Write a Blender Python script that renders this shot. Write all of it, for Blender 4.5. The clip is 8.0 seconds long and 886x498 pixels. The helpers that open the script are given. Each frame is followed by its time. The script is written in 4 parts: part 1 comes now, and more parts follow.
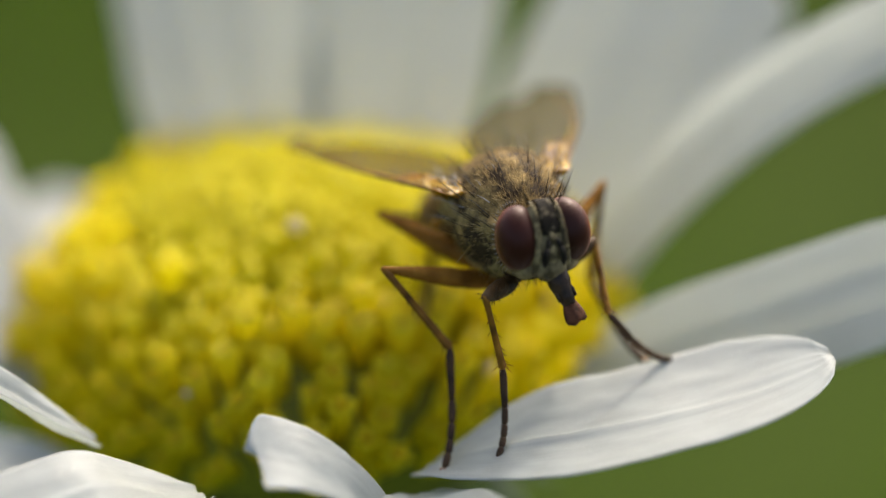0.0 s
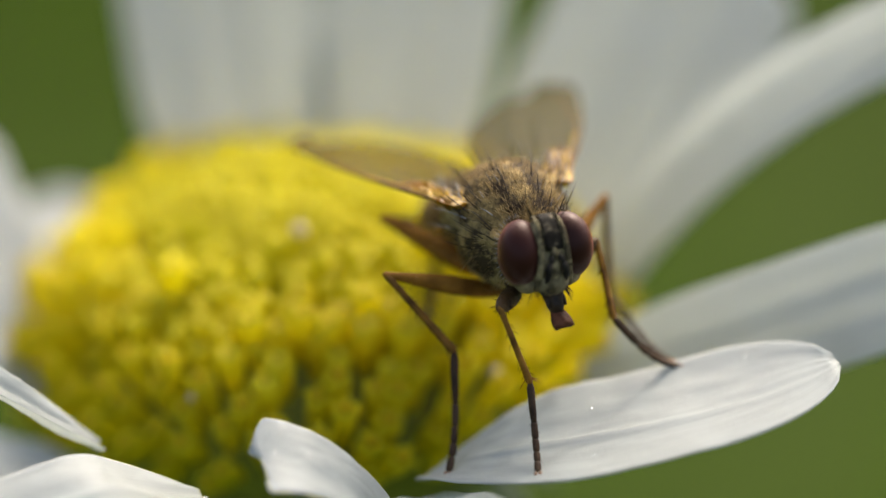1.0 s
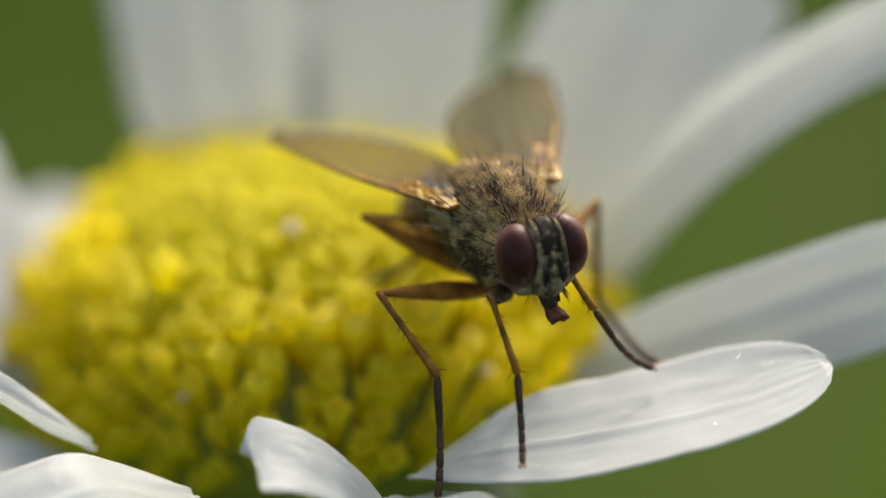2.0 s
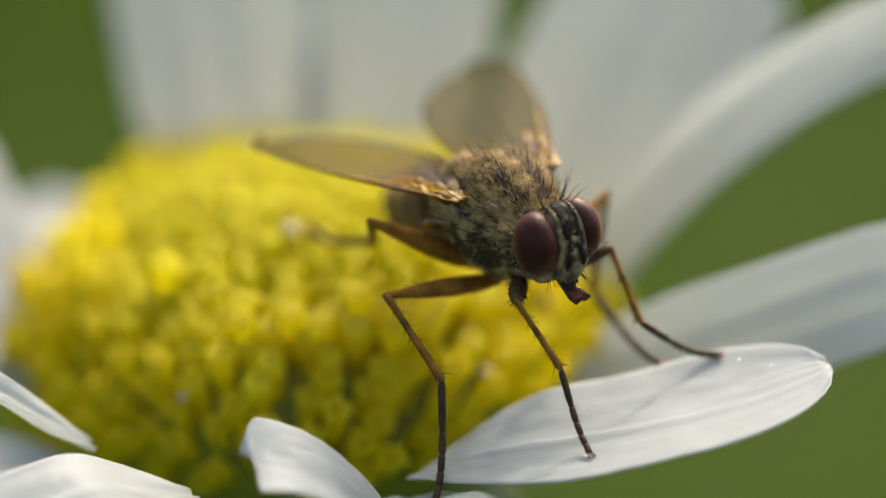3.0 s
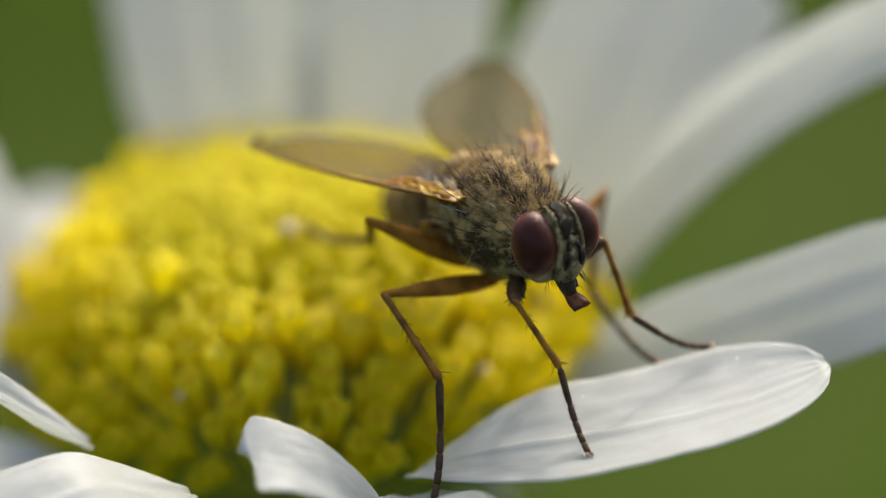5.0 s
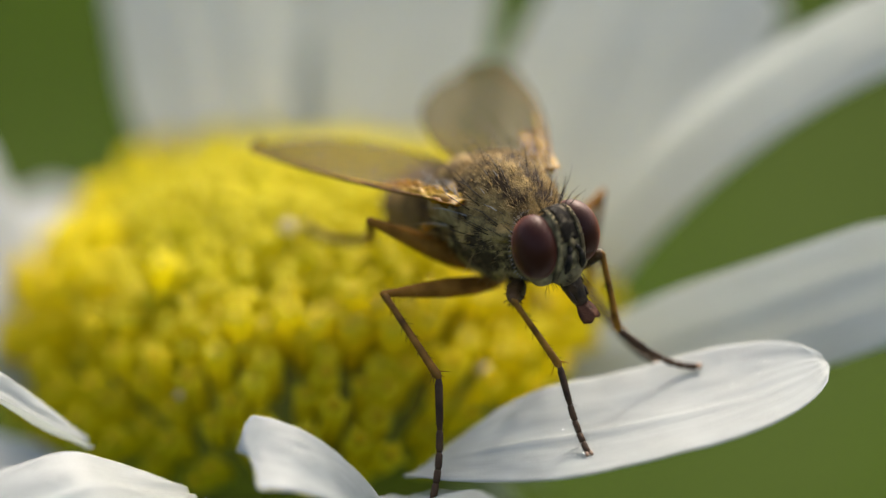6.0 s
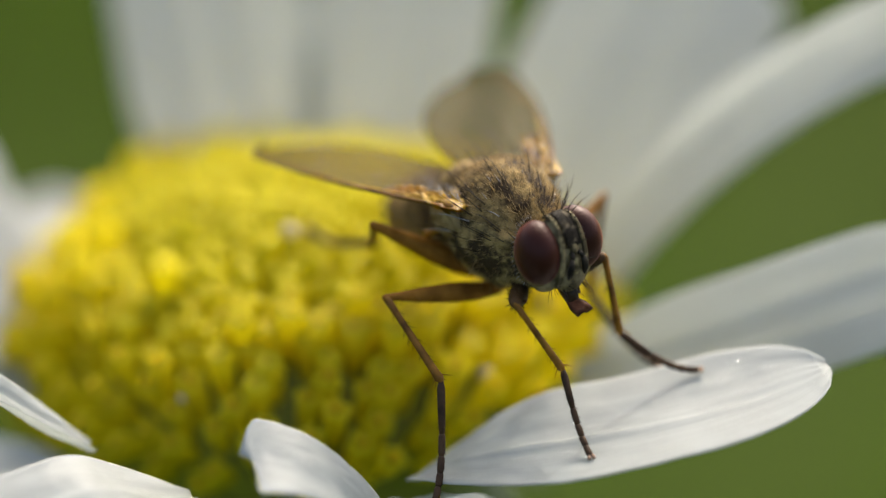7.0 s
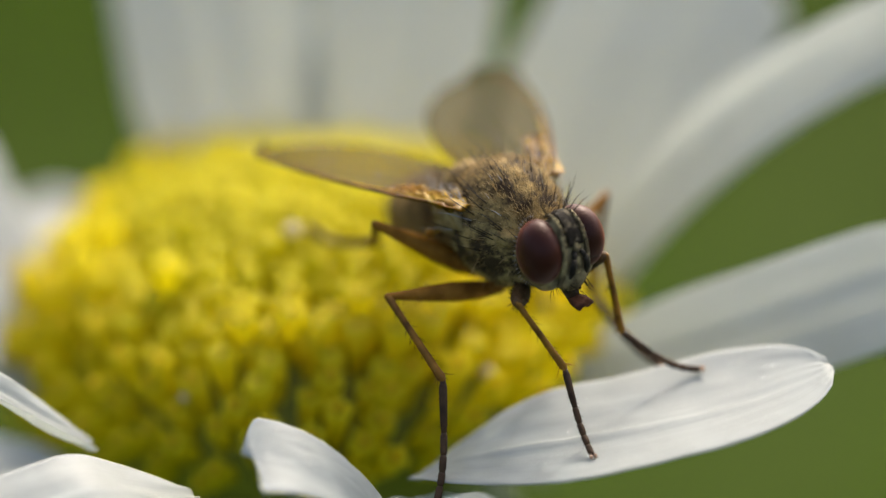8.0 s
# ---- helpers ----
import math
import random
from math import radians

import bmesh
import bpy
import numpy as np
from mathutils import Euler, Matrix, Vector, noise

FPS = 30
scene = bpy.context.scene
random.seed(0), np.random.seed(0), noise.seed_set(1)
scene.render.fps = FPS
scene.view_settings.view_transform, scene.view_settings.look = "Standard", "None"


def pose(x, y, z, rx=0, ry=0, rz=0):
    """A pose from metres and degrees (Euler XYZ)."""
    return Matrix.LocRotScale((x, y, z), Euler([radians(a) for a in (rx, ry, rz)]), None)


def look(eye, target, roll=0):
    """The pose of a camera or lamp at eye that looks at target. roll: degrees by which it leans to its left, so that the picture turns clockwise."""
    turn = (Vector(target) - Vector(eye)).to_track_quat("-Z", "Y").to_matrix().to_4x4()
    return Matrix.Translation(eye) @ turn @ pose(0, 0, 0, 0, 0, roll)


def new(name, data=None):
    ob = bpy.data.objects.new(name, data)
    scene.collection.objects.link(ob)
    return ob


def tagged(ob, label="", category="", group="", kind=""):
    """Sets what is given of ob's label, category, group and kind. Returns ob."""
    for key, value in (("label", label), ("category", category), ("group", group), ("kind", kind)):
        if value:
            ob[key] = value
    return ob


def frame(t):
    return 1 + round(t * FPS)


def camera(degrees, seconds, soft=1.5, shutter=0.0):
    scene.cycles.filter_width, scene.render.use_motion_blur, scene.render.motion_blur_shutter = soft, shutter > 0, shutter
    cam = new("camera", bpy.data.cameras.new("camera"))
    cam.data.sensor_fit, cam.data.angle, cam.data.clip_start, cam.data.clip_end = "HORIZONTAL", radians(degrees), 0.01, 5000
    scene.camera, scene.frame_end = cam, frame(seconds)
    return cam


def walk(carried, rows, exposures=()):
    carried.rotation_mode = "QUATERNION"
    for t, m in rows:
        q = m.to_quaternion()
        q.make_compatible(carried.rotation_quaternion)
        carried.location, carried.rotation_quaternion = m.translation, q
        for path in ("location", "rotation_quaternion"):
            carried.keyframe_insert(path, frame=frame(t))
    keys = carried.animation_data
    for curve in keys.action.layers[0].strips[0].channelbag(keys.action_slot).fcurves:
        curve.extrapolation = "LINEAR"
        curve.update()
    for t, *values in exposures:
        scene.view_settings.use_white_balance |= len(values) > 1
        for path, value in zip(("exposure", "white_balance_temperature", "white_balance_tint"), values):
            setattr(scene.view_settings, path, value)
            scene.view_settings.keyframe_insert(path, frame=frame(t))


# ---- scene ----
# The world is in metres; the flower and the fly are built in millimetres and scaled by S.
S = 0.001
HEAD_AT = Vector((0, 0, 0.32))          # the base of the flower head above the ground


def mm(x, y, z):
    """A place in the flower's millimetres as a place in the world."""
    return HEAD_AT + Vector((x, y, z)) * S


# ---- camera: a macro lens held by hand, looking down on the flower by 25 degrees ----
cam = camera(14.0, 8.0, soft=1.4)
cam.data.dof.use_dof = True
cam.data.dof.focus_distance = 0.0795
cam.data.dof.aperture_fstop = 20.5
EYE = mm(3.175, 1.209 - 77.40, 2.592 + 36.09)
AIM = mm(3.175, 1.209 - 5.075, 2.592 + 2.367)
SWAY = ((0.0, 9.2, -8.0), (0.5, 18.3, -5.8), (1.0, 16.8, -1.6), (1.5, 8.0, -4.4), (1.7, 5.5, -3.5), (2.8, -4.5, -3.0),
        (3.0, 1.0, -2.5), (3.5, 1.5, 0.0), (4.0, 6.4, -3.8), (4.5, 6.2, -3.0), (4.7, 1.0, -3.5), (5.8, -5.0, -6.5),
        (6.0, -4.0, -6.1), (6.5, -4.8, -1.8), (7.0, 0.0, 0.0), (7.5, 1.5, 0.0), (8.0, 3.4, -1.5))
TURN = math.degrees(math.tan(radians(7)) / 784)
walk(cam, [(t, look(EYE, AIM) @ pose(0, 0, 0, dy * TURN, dx * TURN, 0)) for t, dx, dy in SWAY],
     exposures=((0.0, 1.30, 6480, 7), (8.0, 1.30, 6480, 7)))

# ---- light: sun from behind the flower, clear sky ----
SUN_EL, SUN_AZ = 46, 21                 # degrees; azimuth from straight ahead towards the right
world = bpy.data.worlds.new("sky")
scene.world = world
world.use_nodes = True
sky = world.node_tree.nodes.new("ShaderNodeTexSky")
sky.sky_type, sky.sun_disc = "NISHITA", False
sky.air_density, sky.dust_density, sky.ozone_density = 0.7, 7.0, 0.4
sky.sun_elevation, sky.sun_rotation = radians(SUN_EL), radians(SUN_AZ)
world.node_tree.nodes["Background"].inputs[1].default_value = 0.15
world.node_tree.links.new(sky.outputs[0], world.node_tree.nodes["Background"].inputs[0])
sun = new("sun", bpy.data.lights.new("sun", "SUN"))
sun.data.energy, sun.data.angle, sun.data.color = 0.643, radians(1.2), (1.0, 0.95, 0.86)
sun_way = Vector((math.sin(radians(SUN_AZ)) * math.cos(radians(SUN_EL)), math.cos(radians(SUN_AZ)) * math.cos(radians(SUN_EL)), math.sin(radians(SUN_EL))))
sun.matrix_world = look(HEAD_AT + sun_way * 3, HEAD_AT)


# ---- materials ----
def nodes_of(name):
    m = bpy.data.materials.new(name)
    m.use_nodes = True
    return m, m.node_tree.nodes, m.node_tree.links, m.node_tree.nodes["Principled BSDF"]


def ramp(nodes, stops):
    r = nodes.new("ShaderNodeValToRGB")
    while len(r.color_ramp.elements) < len(stops):
        r.color_ramp.elements.new(0.5)
    for e, (at, col) in zip(r.color_ramp.elements, stops):
        e.position, e.color = at, (*col, 1)
    return r


def mottled(name, dark, light, scale, rough=0.5, fine=None, bump=0.2, spec=0.5, translucent=0.0, glow_col=None, lo=0.35, hi=0.65, grain=0.5):
    """A surface of two colours in patches, with finer grain in its relief. Scales are per millimetre."""
    m, nodes, links, p = nodes_of(name)
    co = nodes.new("ShaderNodeTexCoord")
    mp = nodes.new("ShaderNodeMapping")
    mp.inputs["Scale"].default_value = (1 / S, 1 / S, 1 / S)
    links.new(co.outputs["Object"], mp.inputs[0])
    n = nodes.new("ShaderNodeTexNoise")
    n.inputs["Scale"].default_value, n.inputs["Detail"].default_value = scale, 5
    n.inputs["Roughness"].default_value = grain
    links.new(mp.outputs[0], n.inputs["Vector"])
    r = ramp(nodes, ((lo, dark), (hi, light)))
    links.new(n.outputs["Fac"], r.inputs[0])
    links.new(r.outputs[0], p.inputs["Base Color"])
    f = nodes.new("ShaderNodeTexNoise")
    f.inputs["Scale"].default_value, f.inputs["Detail"].default_value = fine or scale * 6, 3
    links.new(mp.outputs[0], f.inputs["Vector"])
    b = nodes.new("ShaderNodeBump")
    b.inputs["Strength"].default_value, b.inputs["Distance"].default_value = bump, 0.03 * S
    links.new(f.outputs["Fac"], b.inputs["Height"])
    links.new(b.outputs[0], p.inputs["Normal"])
    p.inputs["Roughness"].default_value = rough
    p.inputs["Specular IOR Level"].default_value = spec
    if translucent:
        tr = nodes.new("ShaderNodeBsdfTranslucent")
        mix = nodes.new("ShaderNodeMixShader")
        mix.inputs[0].default_value = translucent
        if glow_col:
            tr.inputs[0].default_value = (*glow_col, 1)
        else:
            links.new(r.outputs[0], tr.inputs[0])
        links.new(p.outputs[0], mix.inputs[1])
        links.new(tr.outputs[0], mix.inputs[2])
        links.new(mix.outputs[0], nodes["Material Output"].inputs[0])
    return m


def ramped(nodes, links, value, low, high):
    """A value stretched from low..high to 0..1."""
    m = nodes.new("ShaderNodeMapRange")
    m.inputs["From Min"].default_value, m.inputs["From Max"].default_value = low, high
    links.new(value, m.inputs["Value"])
    return m.outputs[0]


def petal_material():
    """White ray petal: fine lengthwise veins, glittering cells, light shining through."""
    m, nodes, links, p = nodes_of("white_petal")
    uv = nodes.new("ShaderNodeTexCoord")
    mp = nodes.new("ShaderNodeMapping")
    mp.inputs["Scale"].default_value = (1.2, 26, 1)
    links.new(uv.outputs["UV"], mp.inputs[0])
    veins = nodes.new("ShaderNodeTexNoise")
    veins.inputs["Scale"].default_value, veins.inputs["Detail"].default_value = 1.0, 3
    links.new(mp.outputs[0], veins.inputs["Vector"])
    col = ramp(nodes, ((0.3, (0.59, 0.61, 0.59)), (0.7, (0.63, 0.65, 0.63))))
    links.new(veins.outputs["Fac"], col.inputs[0])
    links.new(col.outputs[0], p.inputs["Base Color"])
    cells = nodes.new("ShaderNodeTexVoronoi")
    cells.inputs["Scale"].default_value = 38 / S
    links.new(uv.outputs["Object"], cells.inputs["Vector"])
    patch = nodes.new("ShaderNodeTexNoise")
    patch.inputs["Scale"].default_value = 1.1 / S
    links.new(uv.outputs["Object"], patch.inputs["Vector"])
    grit = nodes.new("ShaderNodeMath")
    grit.operation = "MULTIPLY"
    links.new(cells.outputs["Color"], grit.inputs[0])
    links.new(ramped(nodes, links, patch.outputs["Fac"], 0.36, 0.58), grit.inputs[1])
    b1 = nodes.new("ShaderNodeBump")
    b1.inputs["Strength"].default_value, b1.inputs["Distance"].default_value = 1.0, 0.028 * S
    links.new(grit.outputs[0], b1.inputs["Height"])
    b2 = nodes.new("ShaderNodeBump")
    b2.inputs["Strength"].default_value, b2.inputs["Distance"].default_value = 0.02, 0.05 * S
    links.new(veins.outputs["Fac"], b2.inputs["Height"])
    links.new(b1.outputs[0], b2.inputs["Normal"])
    links.new(b2.outputs[0], p.inputs["Normal"])
    p.inputs["Roughness"].default_value = 0.45
    p.inputs["Specular IOR Level"].default_value = 0.35
    # glittering cells: each one tilts the gloss its own way
    off = nodes.new("ShaderNodeVectorMath")
    off.operation = "SUBTRACT"
    off.inputs[1].default_value = (0.5, 0.5, 0.5)
    links.new(cells.outputs["Color"], off.inputs[0])
    tilt = nodes.new("ShaderNodeVectorMath")
    tilt.operation = "SCALE"
    links.new(off.outputs[0], tilt.inputs[0])
    tilt.inputs["Scale"].default_value = 0.9
    facing = nodes.new("ShaderNodeNewGeometry")
    lean = nodes.new("ShaderNodeVectorMath")
    links.new(facing.outputs["Normal"], lean.inputs[0])
    links.new(tilt.outputs[0], lean.inputs[1])
    unit = nodes.new("ShaderNodeVectorMath")
    unit.operation = "NORMALIZE"
    links.new(lean.outputs[0], unit.inputs[0])
    links.new(unit.outputs[0], p.inputs["Coat Normal"])
    much = nodes.new("ShaderNodeMath")
    much.operation = "MULTIPLY"
    much.inputs[1].default_value = 0.5
    links.new(ramped(nodes, links, patch.outputs["Fac"], 0.40, 0.52), much.inputs[0])
    links.new(much.outputs[0], p.inputs["Coat Weight"])
    p.inputs["Coat Roughness"].default_value = 0.11
    glow = ramp(nodes, ((0.3, (0.68, 0.70, 0.665)), (0.7, (0.725, 0.745, 0.71))))
    links.new(veins.outputs["Fac"], glow.inputs[0])
    tr = nodes.new("ShaderNodeBsdfTranslucent")
    links.new(glow.outputs[0], tr.inputs[0])
    mix = nodes.new("ShaderNodeMixShader")
    mix.inputs[0].default_value = 0.57
    links.new(p.outputs[0], mix.inputs[1])
    links.new(tr.outputs[0], mix.inputs[2])
    links.new(mix.outputs[0], nodes["Material Output"].inputs[0])
    return m


def wing_material():
    """Smoky brown membrane: most light passes, the rest gleams."""
    m, nodes, links, p = nodes_of("wing_membrane")
    co = nodes.new("ShaderNodeTexCoord")
    n = nodes.new("ShaderNodeTexNoise")
    n.inputs["Scale"].default_value, n.inputs["Detail"].default_value = 1.2 / S, 4
    links.new(co.outputs["Object"], n.inputs["Vector"])
    col = ramp(nodes, ((0.3, (0.09, 0.07, 0.03)), (0.7, (0.16, 0.125, 0.055))))
    links.new(n.outputs["Fac"], col.inputs[0])
    links.new(col.outputs[0], p.inputs["Base Color"])
    p.inputs["Roughness"].default_value = 0.3
    f = nodes.new("ShaderNodeTexNoise")
    f.inputs["Scale"].default_value = 7 / S
    links.new(co.outputs["Object"], f.inputs["Vector"])
    b = nodes.new("ShaderNodeBump")
    b.inputs["Strength"].default_value, b.inputs["Distance"].default_value = 0.4, 0.02 * S
    links.new(f.outputs["Fac"], b.inputs["Height"])
    links.new(b.outputs[0], p.inputs["Normal"])
    clear = nodes.new("ShaderNodeBsdfTransparent")
    clear.inputs[0].default_value = (0.64, 0.60, 0.455, 1)
    mix = nodes.new("ShaderNodeMixShader")
    mix.inputs[0].default_value = 0.10
    links.new(clear.outputs[0], mix.inputs[1])
    links.new(p.outputs[0], mix.inputs[2])
    links.new(mix.outputs[0], nodes["Material Output"].inputs[0])
    return m


def eye_material():
    """Dark wine-red compound eye with tiny facets under a gloss."""
    m, nodes, links, p = nodes_of("compound_eye")
    co = nodes.new("ShaderNodeTexCoord")
    v = nodes.new("ShaderNodeTexVoronoi")
    v.inputs["Scale"].default_value = 30 / S
    links.new(co.outputs["Object"], v.inputs["Vector"])
    n = nodes.new("ShaderNodeTexNoise")
    n.inputs["Scale"].default_value = 1.5 / S
    links.new(co.outputs["Object"], n.inputs["Vector"])
    col = ramp(nodes, ((0.3, (0.018, 0.0056, 0.0036)), (0.7, (0.035, 0.0085, 0.0052))))
    links.new(n.outputs["Fac"], col.inputs[0])
    links.new(col.outputs[0], p.inputs["Base Color"])
    b = nodes.new("ShaderNodeBump")
    b.inputs["Strength"].default_value, b.inputs["Distance"].default_value = 0.35, 0.015 * S
    links.new(v.outputs["Distance"], b.inputs["Height"])
    links.new(b.outputs[0], p.inputs["Normal"])
    p.inputs["Roughness"].default_value = 0.42
    p.inputs["Specular IOR Level"].default_value = 0.18
    p.inputs["Specular Tint"].default_value = (1.0, 0.62, 0.5, 1)
    p.inputs["Sheen Weight"].default_value, p.inputs["Sheen Roughness"].default_value = 0.30, 0.4
    p.inputs["Coat Weight"].default_value, p.inputs["Coat Roughness"].default_value = 0.14, 0.3
    p.inputs["Sheen Tint"].default_value = (0.85, 0.30, 0.20, 1)
    return m


def floret_material(name, dark, light, glow, through_share):
    """Waxy yellow floret, each one of a slightly different shade, light shining through."""
    m = mottled(name, dark, light, 1.5, 0.5, bump=0.3, spec=0.25, translucent=through_share, glow_col=glow)
    nodes, links = m.node_tree.nodes, m.node_tree.links
    who, isle, add, fac = nodes.new("ShaderNodeObjectInfo"), nodes.new("ShaderNodeNewGeometry"), nodes.new("ShaderNodeMath"), nodes.new("ShaderNodeMath")
    links.new(who.outputs["Random"], add.inputs[0])
    links.new(isle.outputs["Random Per Island"], add.inputs[1])
    fac.operation = "FRACT"
    links.new(add.outputs[0], fac.inputs[0])
    shade = ramp(nodes, ((0.0, (0.88, 0.84, 0.8)), (0.35, (1, 0.98, 0.9)), (1.0, (1, 1, 1))))
    links.new(fac.outputs[0], shade.inputs[0])
    mix = nodes.new("ShaderNodeMix")
    mix.data_type, mix.blend_type = "RGBA", "MULTIPLY"
    mix.inputs[0].default_value = 1.0
    p = nodes["Principled BSDF"]
    links.new(p.inputs["Base Color"].links[0].from_socket, mix.inputs[6])
    links.new(shade.outputs[0], mix.inputs[7])
    links.new(mix.outputs[2], p.inputs["Base Color"])
    return m


def thorax_material():
    """Dusted back: golden brown bloom broken by dark lengthwise bands and patches."""
    m = mottled("thorax_dusted", (0.028, 0.017, 0.008), (0.42, 0.285, 0.102), 6.0, 0.6, spec=0.08, fine=26, bump=1.0, lo=0.42, hi=0.63, grain=0.75)
    nodes, links = m.node_tree.nodes, m.node_tree.links
    grain = next(n for n in nodes if n.type == "TEX_NOISE" and n.outputs["Fac"].links[0].to_node.type == "VALTORGB")
    bloom = grain.outputs["Fac"].links[0].to_node
    co = next(n for n in nodes if n.type == "TEX_COORD")
    patch = nodes.new("ShaderNodeTexNoise")
    patch.inputs["Scale"].default_value, patch.inputs["Detail"].default_value, patch.inputs["Roughness"].default_value = 1.1 / S, 4, 0.6
    links.new(co.outputs["Object"], patch.inputs["Vector"])
    split = nodes.new("ShaderNodeSeparateXYZ")
    links.new(co.outputs["Object"], split.inputs[0])

    def calc(kind, a, b):
        n = nodes.new("ShaderNodeMath")
        n.operation = kind
        for k, v in enumerate((a, b)):
            if isinstance(v, float):
                n.inputs[k].default_value = v
            else:
                links.new(v, n.inputs[k])
        return n.outputs[0]
    band = calc("COSINE", calc("MULTIPLY", split.outputs["Y"], 9.0 / S), 0.0)
    mixed = calc("ADD", calc("MULTIPLY", grain.outputs["Fac"], 0.5), calc("MULTIPLY", patch.outputs["Fac"], 0.5))
    links.new(calc("ADD", mixed, calc("MULTIPLY", band, 0.035)), bloom.inputs[0])
    return m


PETAL = petal_material()
# Buds dimmed for the sunlit crown; pale tubes brightened against the shaded front.
YELLOW = floret_material("floret_yellow", (0.65, 0.585, 0.010), (0.77, 0.71, 0.018), (0.83, 0.77, 0.018), 0.5)
YELLOW_LOW = floret_material("floret_tube", (0.88, 0.785, 0.03), (0.95, 0.865, 0.05), (0.98, 0.90, 0.05), 0.72)
THROAT = floret_material("floret_throat", (0.62, 0.46, 0.02), (0.80, 0.66, 0.04), (0.9, 0.75, 0.03), 0.5)
CORE = mottled("receptacle_green", (0.19, 0.205, 0.016), (0.30, 0.305, 0.024), 1.2, 0.7)
LEAF = mottled("sepal_green", (0.05, 0.09, 0.02), (0.10, 0.15, 0.04), 0.8, 0.5, translucent=0.2)
DEW = mottled("pale_pollen", (0.62, 0.54, 0.34), (0.80, 0.74, 0.55), 2.0, 0.5, spec=0.2, translucent=0.3)
GRASS = mottled("grass_blades", (0.034, 0.060, 0.005), (0.060, 0.092, 0.009), 0.02, 0.9, spec=0.02, translucent=0.35, glow_col=(0.082, 0.165, 0.008))
SOIL = mottled("meadow_floor", (0.022, 0.037, 0.005), (0.042, 0.064, 0.009), 0.015, 0.9, spec=0.03)
BODY = thorax_material()
SIDE = mottled("pleura_dusted", (0.044, 0.031, 0.014), (0.44, 0.34, 0.128), 1.15, 0.6, spec=0.1, fine=20, bump=0.8, lo=0.44, hi=0.58, grain=0.6)
FLANK = mottled("flank_dark", (0.042, 0.029, 0.015), (0.36, 0.26, 0.098), 1.5, 0.55, spec=0.12, fine=22, bump=1.0, lo=0.46, hi=0.60, grain=0.7)
BELLY = mottled("abdomen_dusted", (0.055, 0.032, 0.012), (0.42, 0.27, 0.095), 1.3, 0.55, spec=0.15, fine=12, bump=0.6)
FACE = mottled("face_dusted", (0.075, 0.058, 0.028), (0.28, 0.225, 0.115), 2.6, 0.6, spec=0.15, fine=20, bump=0.7, lo=0.34, hi=0.62)
RIM = mottled("eye_rim_dusted", (0.10, 0.078, 0.038), (0.26, 0.205, 0.10), 3.0, 0.6, spec=0.1, fine=22, bump=1.0)
STRIPE = mottled("frons_black", (0.034, 0.027, 0.018), (0.32, 0.26, 0.16), 5.5, 0.6, spec=0.15, fine=18, bump=0.8, lo=0.50, hi=0.66)
GOLD = mottled("orbit_gold", (0.080, 0.062, 0.030), (0.34, 0.27, 0.128), 4.5, 0.55, spec=0.15, fine=24, bump=1.0, lo=0.45, hi=0.66)
BRISTLE = mottled("black_bristle", (0.008, 0.006, 0.004), (0.025, 0.017, 0.010), 3.0, 0.4, spec=0.15)
SILVER = mottled("silver_bristle", (0.30, 0.28, 0.25), (0.60, 0.57, 0.52), 3.0, 0.2, spec=0.8, translucent=0.3)
FUZZ = mottled("pale_fuzz", (0.14, 0.09, 0.032), (0.46, 0.33, 0.14), 1.6, 0.45, spec=0.3, translucent=0.5, glow_col=(0.72, 0.59, 0.36))
LEG = mottled("leg_amber", (0.15, 0.060, 0.007), (0.34, 0.155, 0.020), 1.8, 0.5, spec=0.12, fine=14, bump=0.4, translucent=0.15)
SHIN = mottled("tibia_brown", (0.062, 0.028, 0.005), (0.30, 0.14, 0.018), 1.8, 0.45, spec=0.2, fine=14, bump=0.4, translucent=0.15)
# Fore shins: lighter copy of the shin brown, backlight put into the amber.
AMBER = mottled("tibia_amber_lit", (0.085, 0.038, 0.005), (0.44, 0.215, 0.024), 1.8, 0.45, spec=0.2, fine=14, bump=0.4, translucent=0.25)
# Fore thighs: leg brown darkened, their shading put into the colour.
FEMUR = mottled("fore_thigh_shaded", (0.020, 0.012, 0.006), (0.10, 0.052, 0.016), 2.4, 0.5, spec=0.2, fine=14, bump=0.7)
FOOT = mottled("tarsus_dark", (0.028, 0.017, 0.010), (0.090, 0.052, 0.026), 2.2, 0.5, spec=0.12, fine=14, bump=0.5)
PAD = mottled("foot_pad", (0.30, 0.18, 0.10), (0.5, 0.32, 0.2), 3.0, 0.5)
MOUTH = mottled("mouth_red", (0.032, 0.014, 0.008), (0.12, 0.048, 0.024), 4.0, 0.55, spec=0.1, fine=16, bump=0.8)
DARK = mottled("mouth_dark", (0.016, 0.010, 0.006), (0.075, 0.042, 0.022), 2.5, 0.4, spec=0.25, fine=14, bump=0.5)
FEELER = mottled("antenna_black", (0.006, 0.005, 0.004), (0.035, 0.028, 0.018), 5.0, 0.55, spec=0.15, fine=18, bump=0.6)
HINGE = mottled("wing_hinge", (0.21, 0.10, 0.004), (0.56, 0.36, 0.030), 3.0, 0.27, bump=0.8, spec=0.45, translucent=0.35, glow_col=(0.76, 0.44, 0.04), lo=0.38, hi=0.60)
SCALE = mottled("calypter_ochre", (0.24, 0.16, 0.05), (0.55, 0.43, 0.20), 3.0, 0.5, spec=0.2, fine=16, bump=0.7, translucent=0.3)
VEIN = mottled("vein_brown", (0.10, 0.06, 0.03), (0.20, 0.13, 0.06), 2.0, 0.4)
EYE_RED = eye_material()
WING = wing_material()


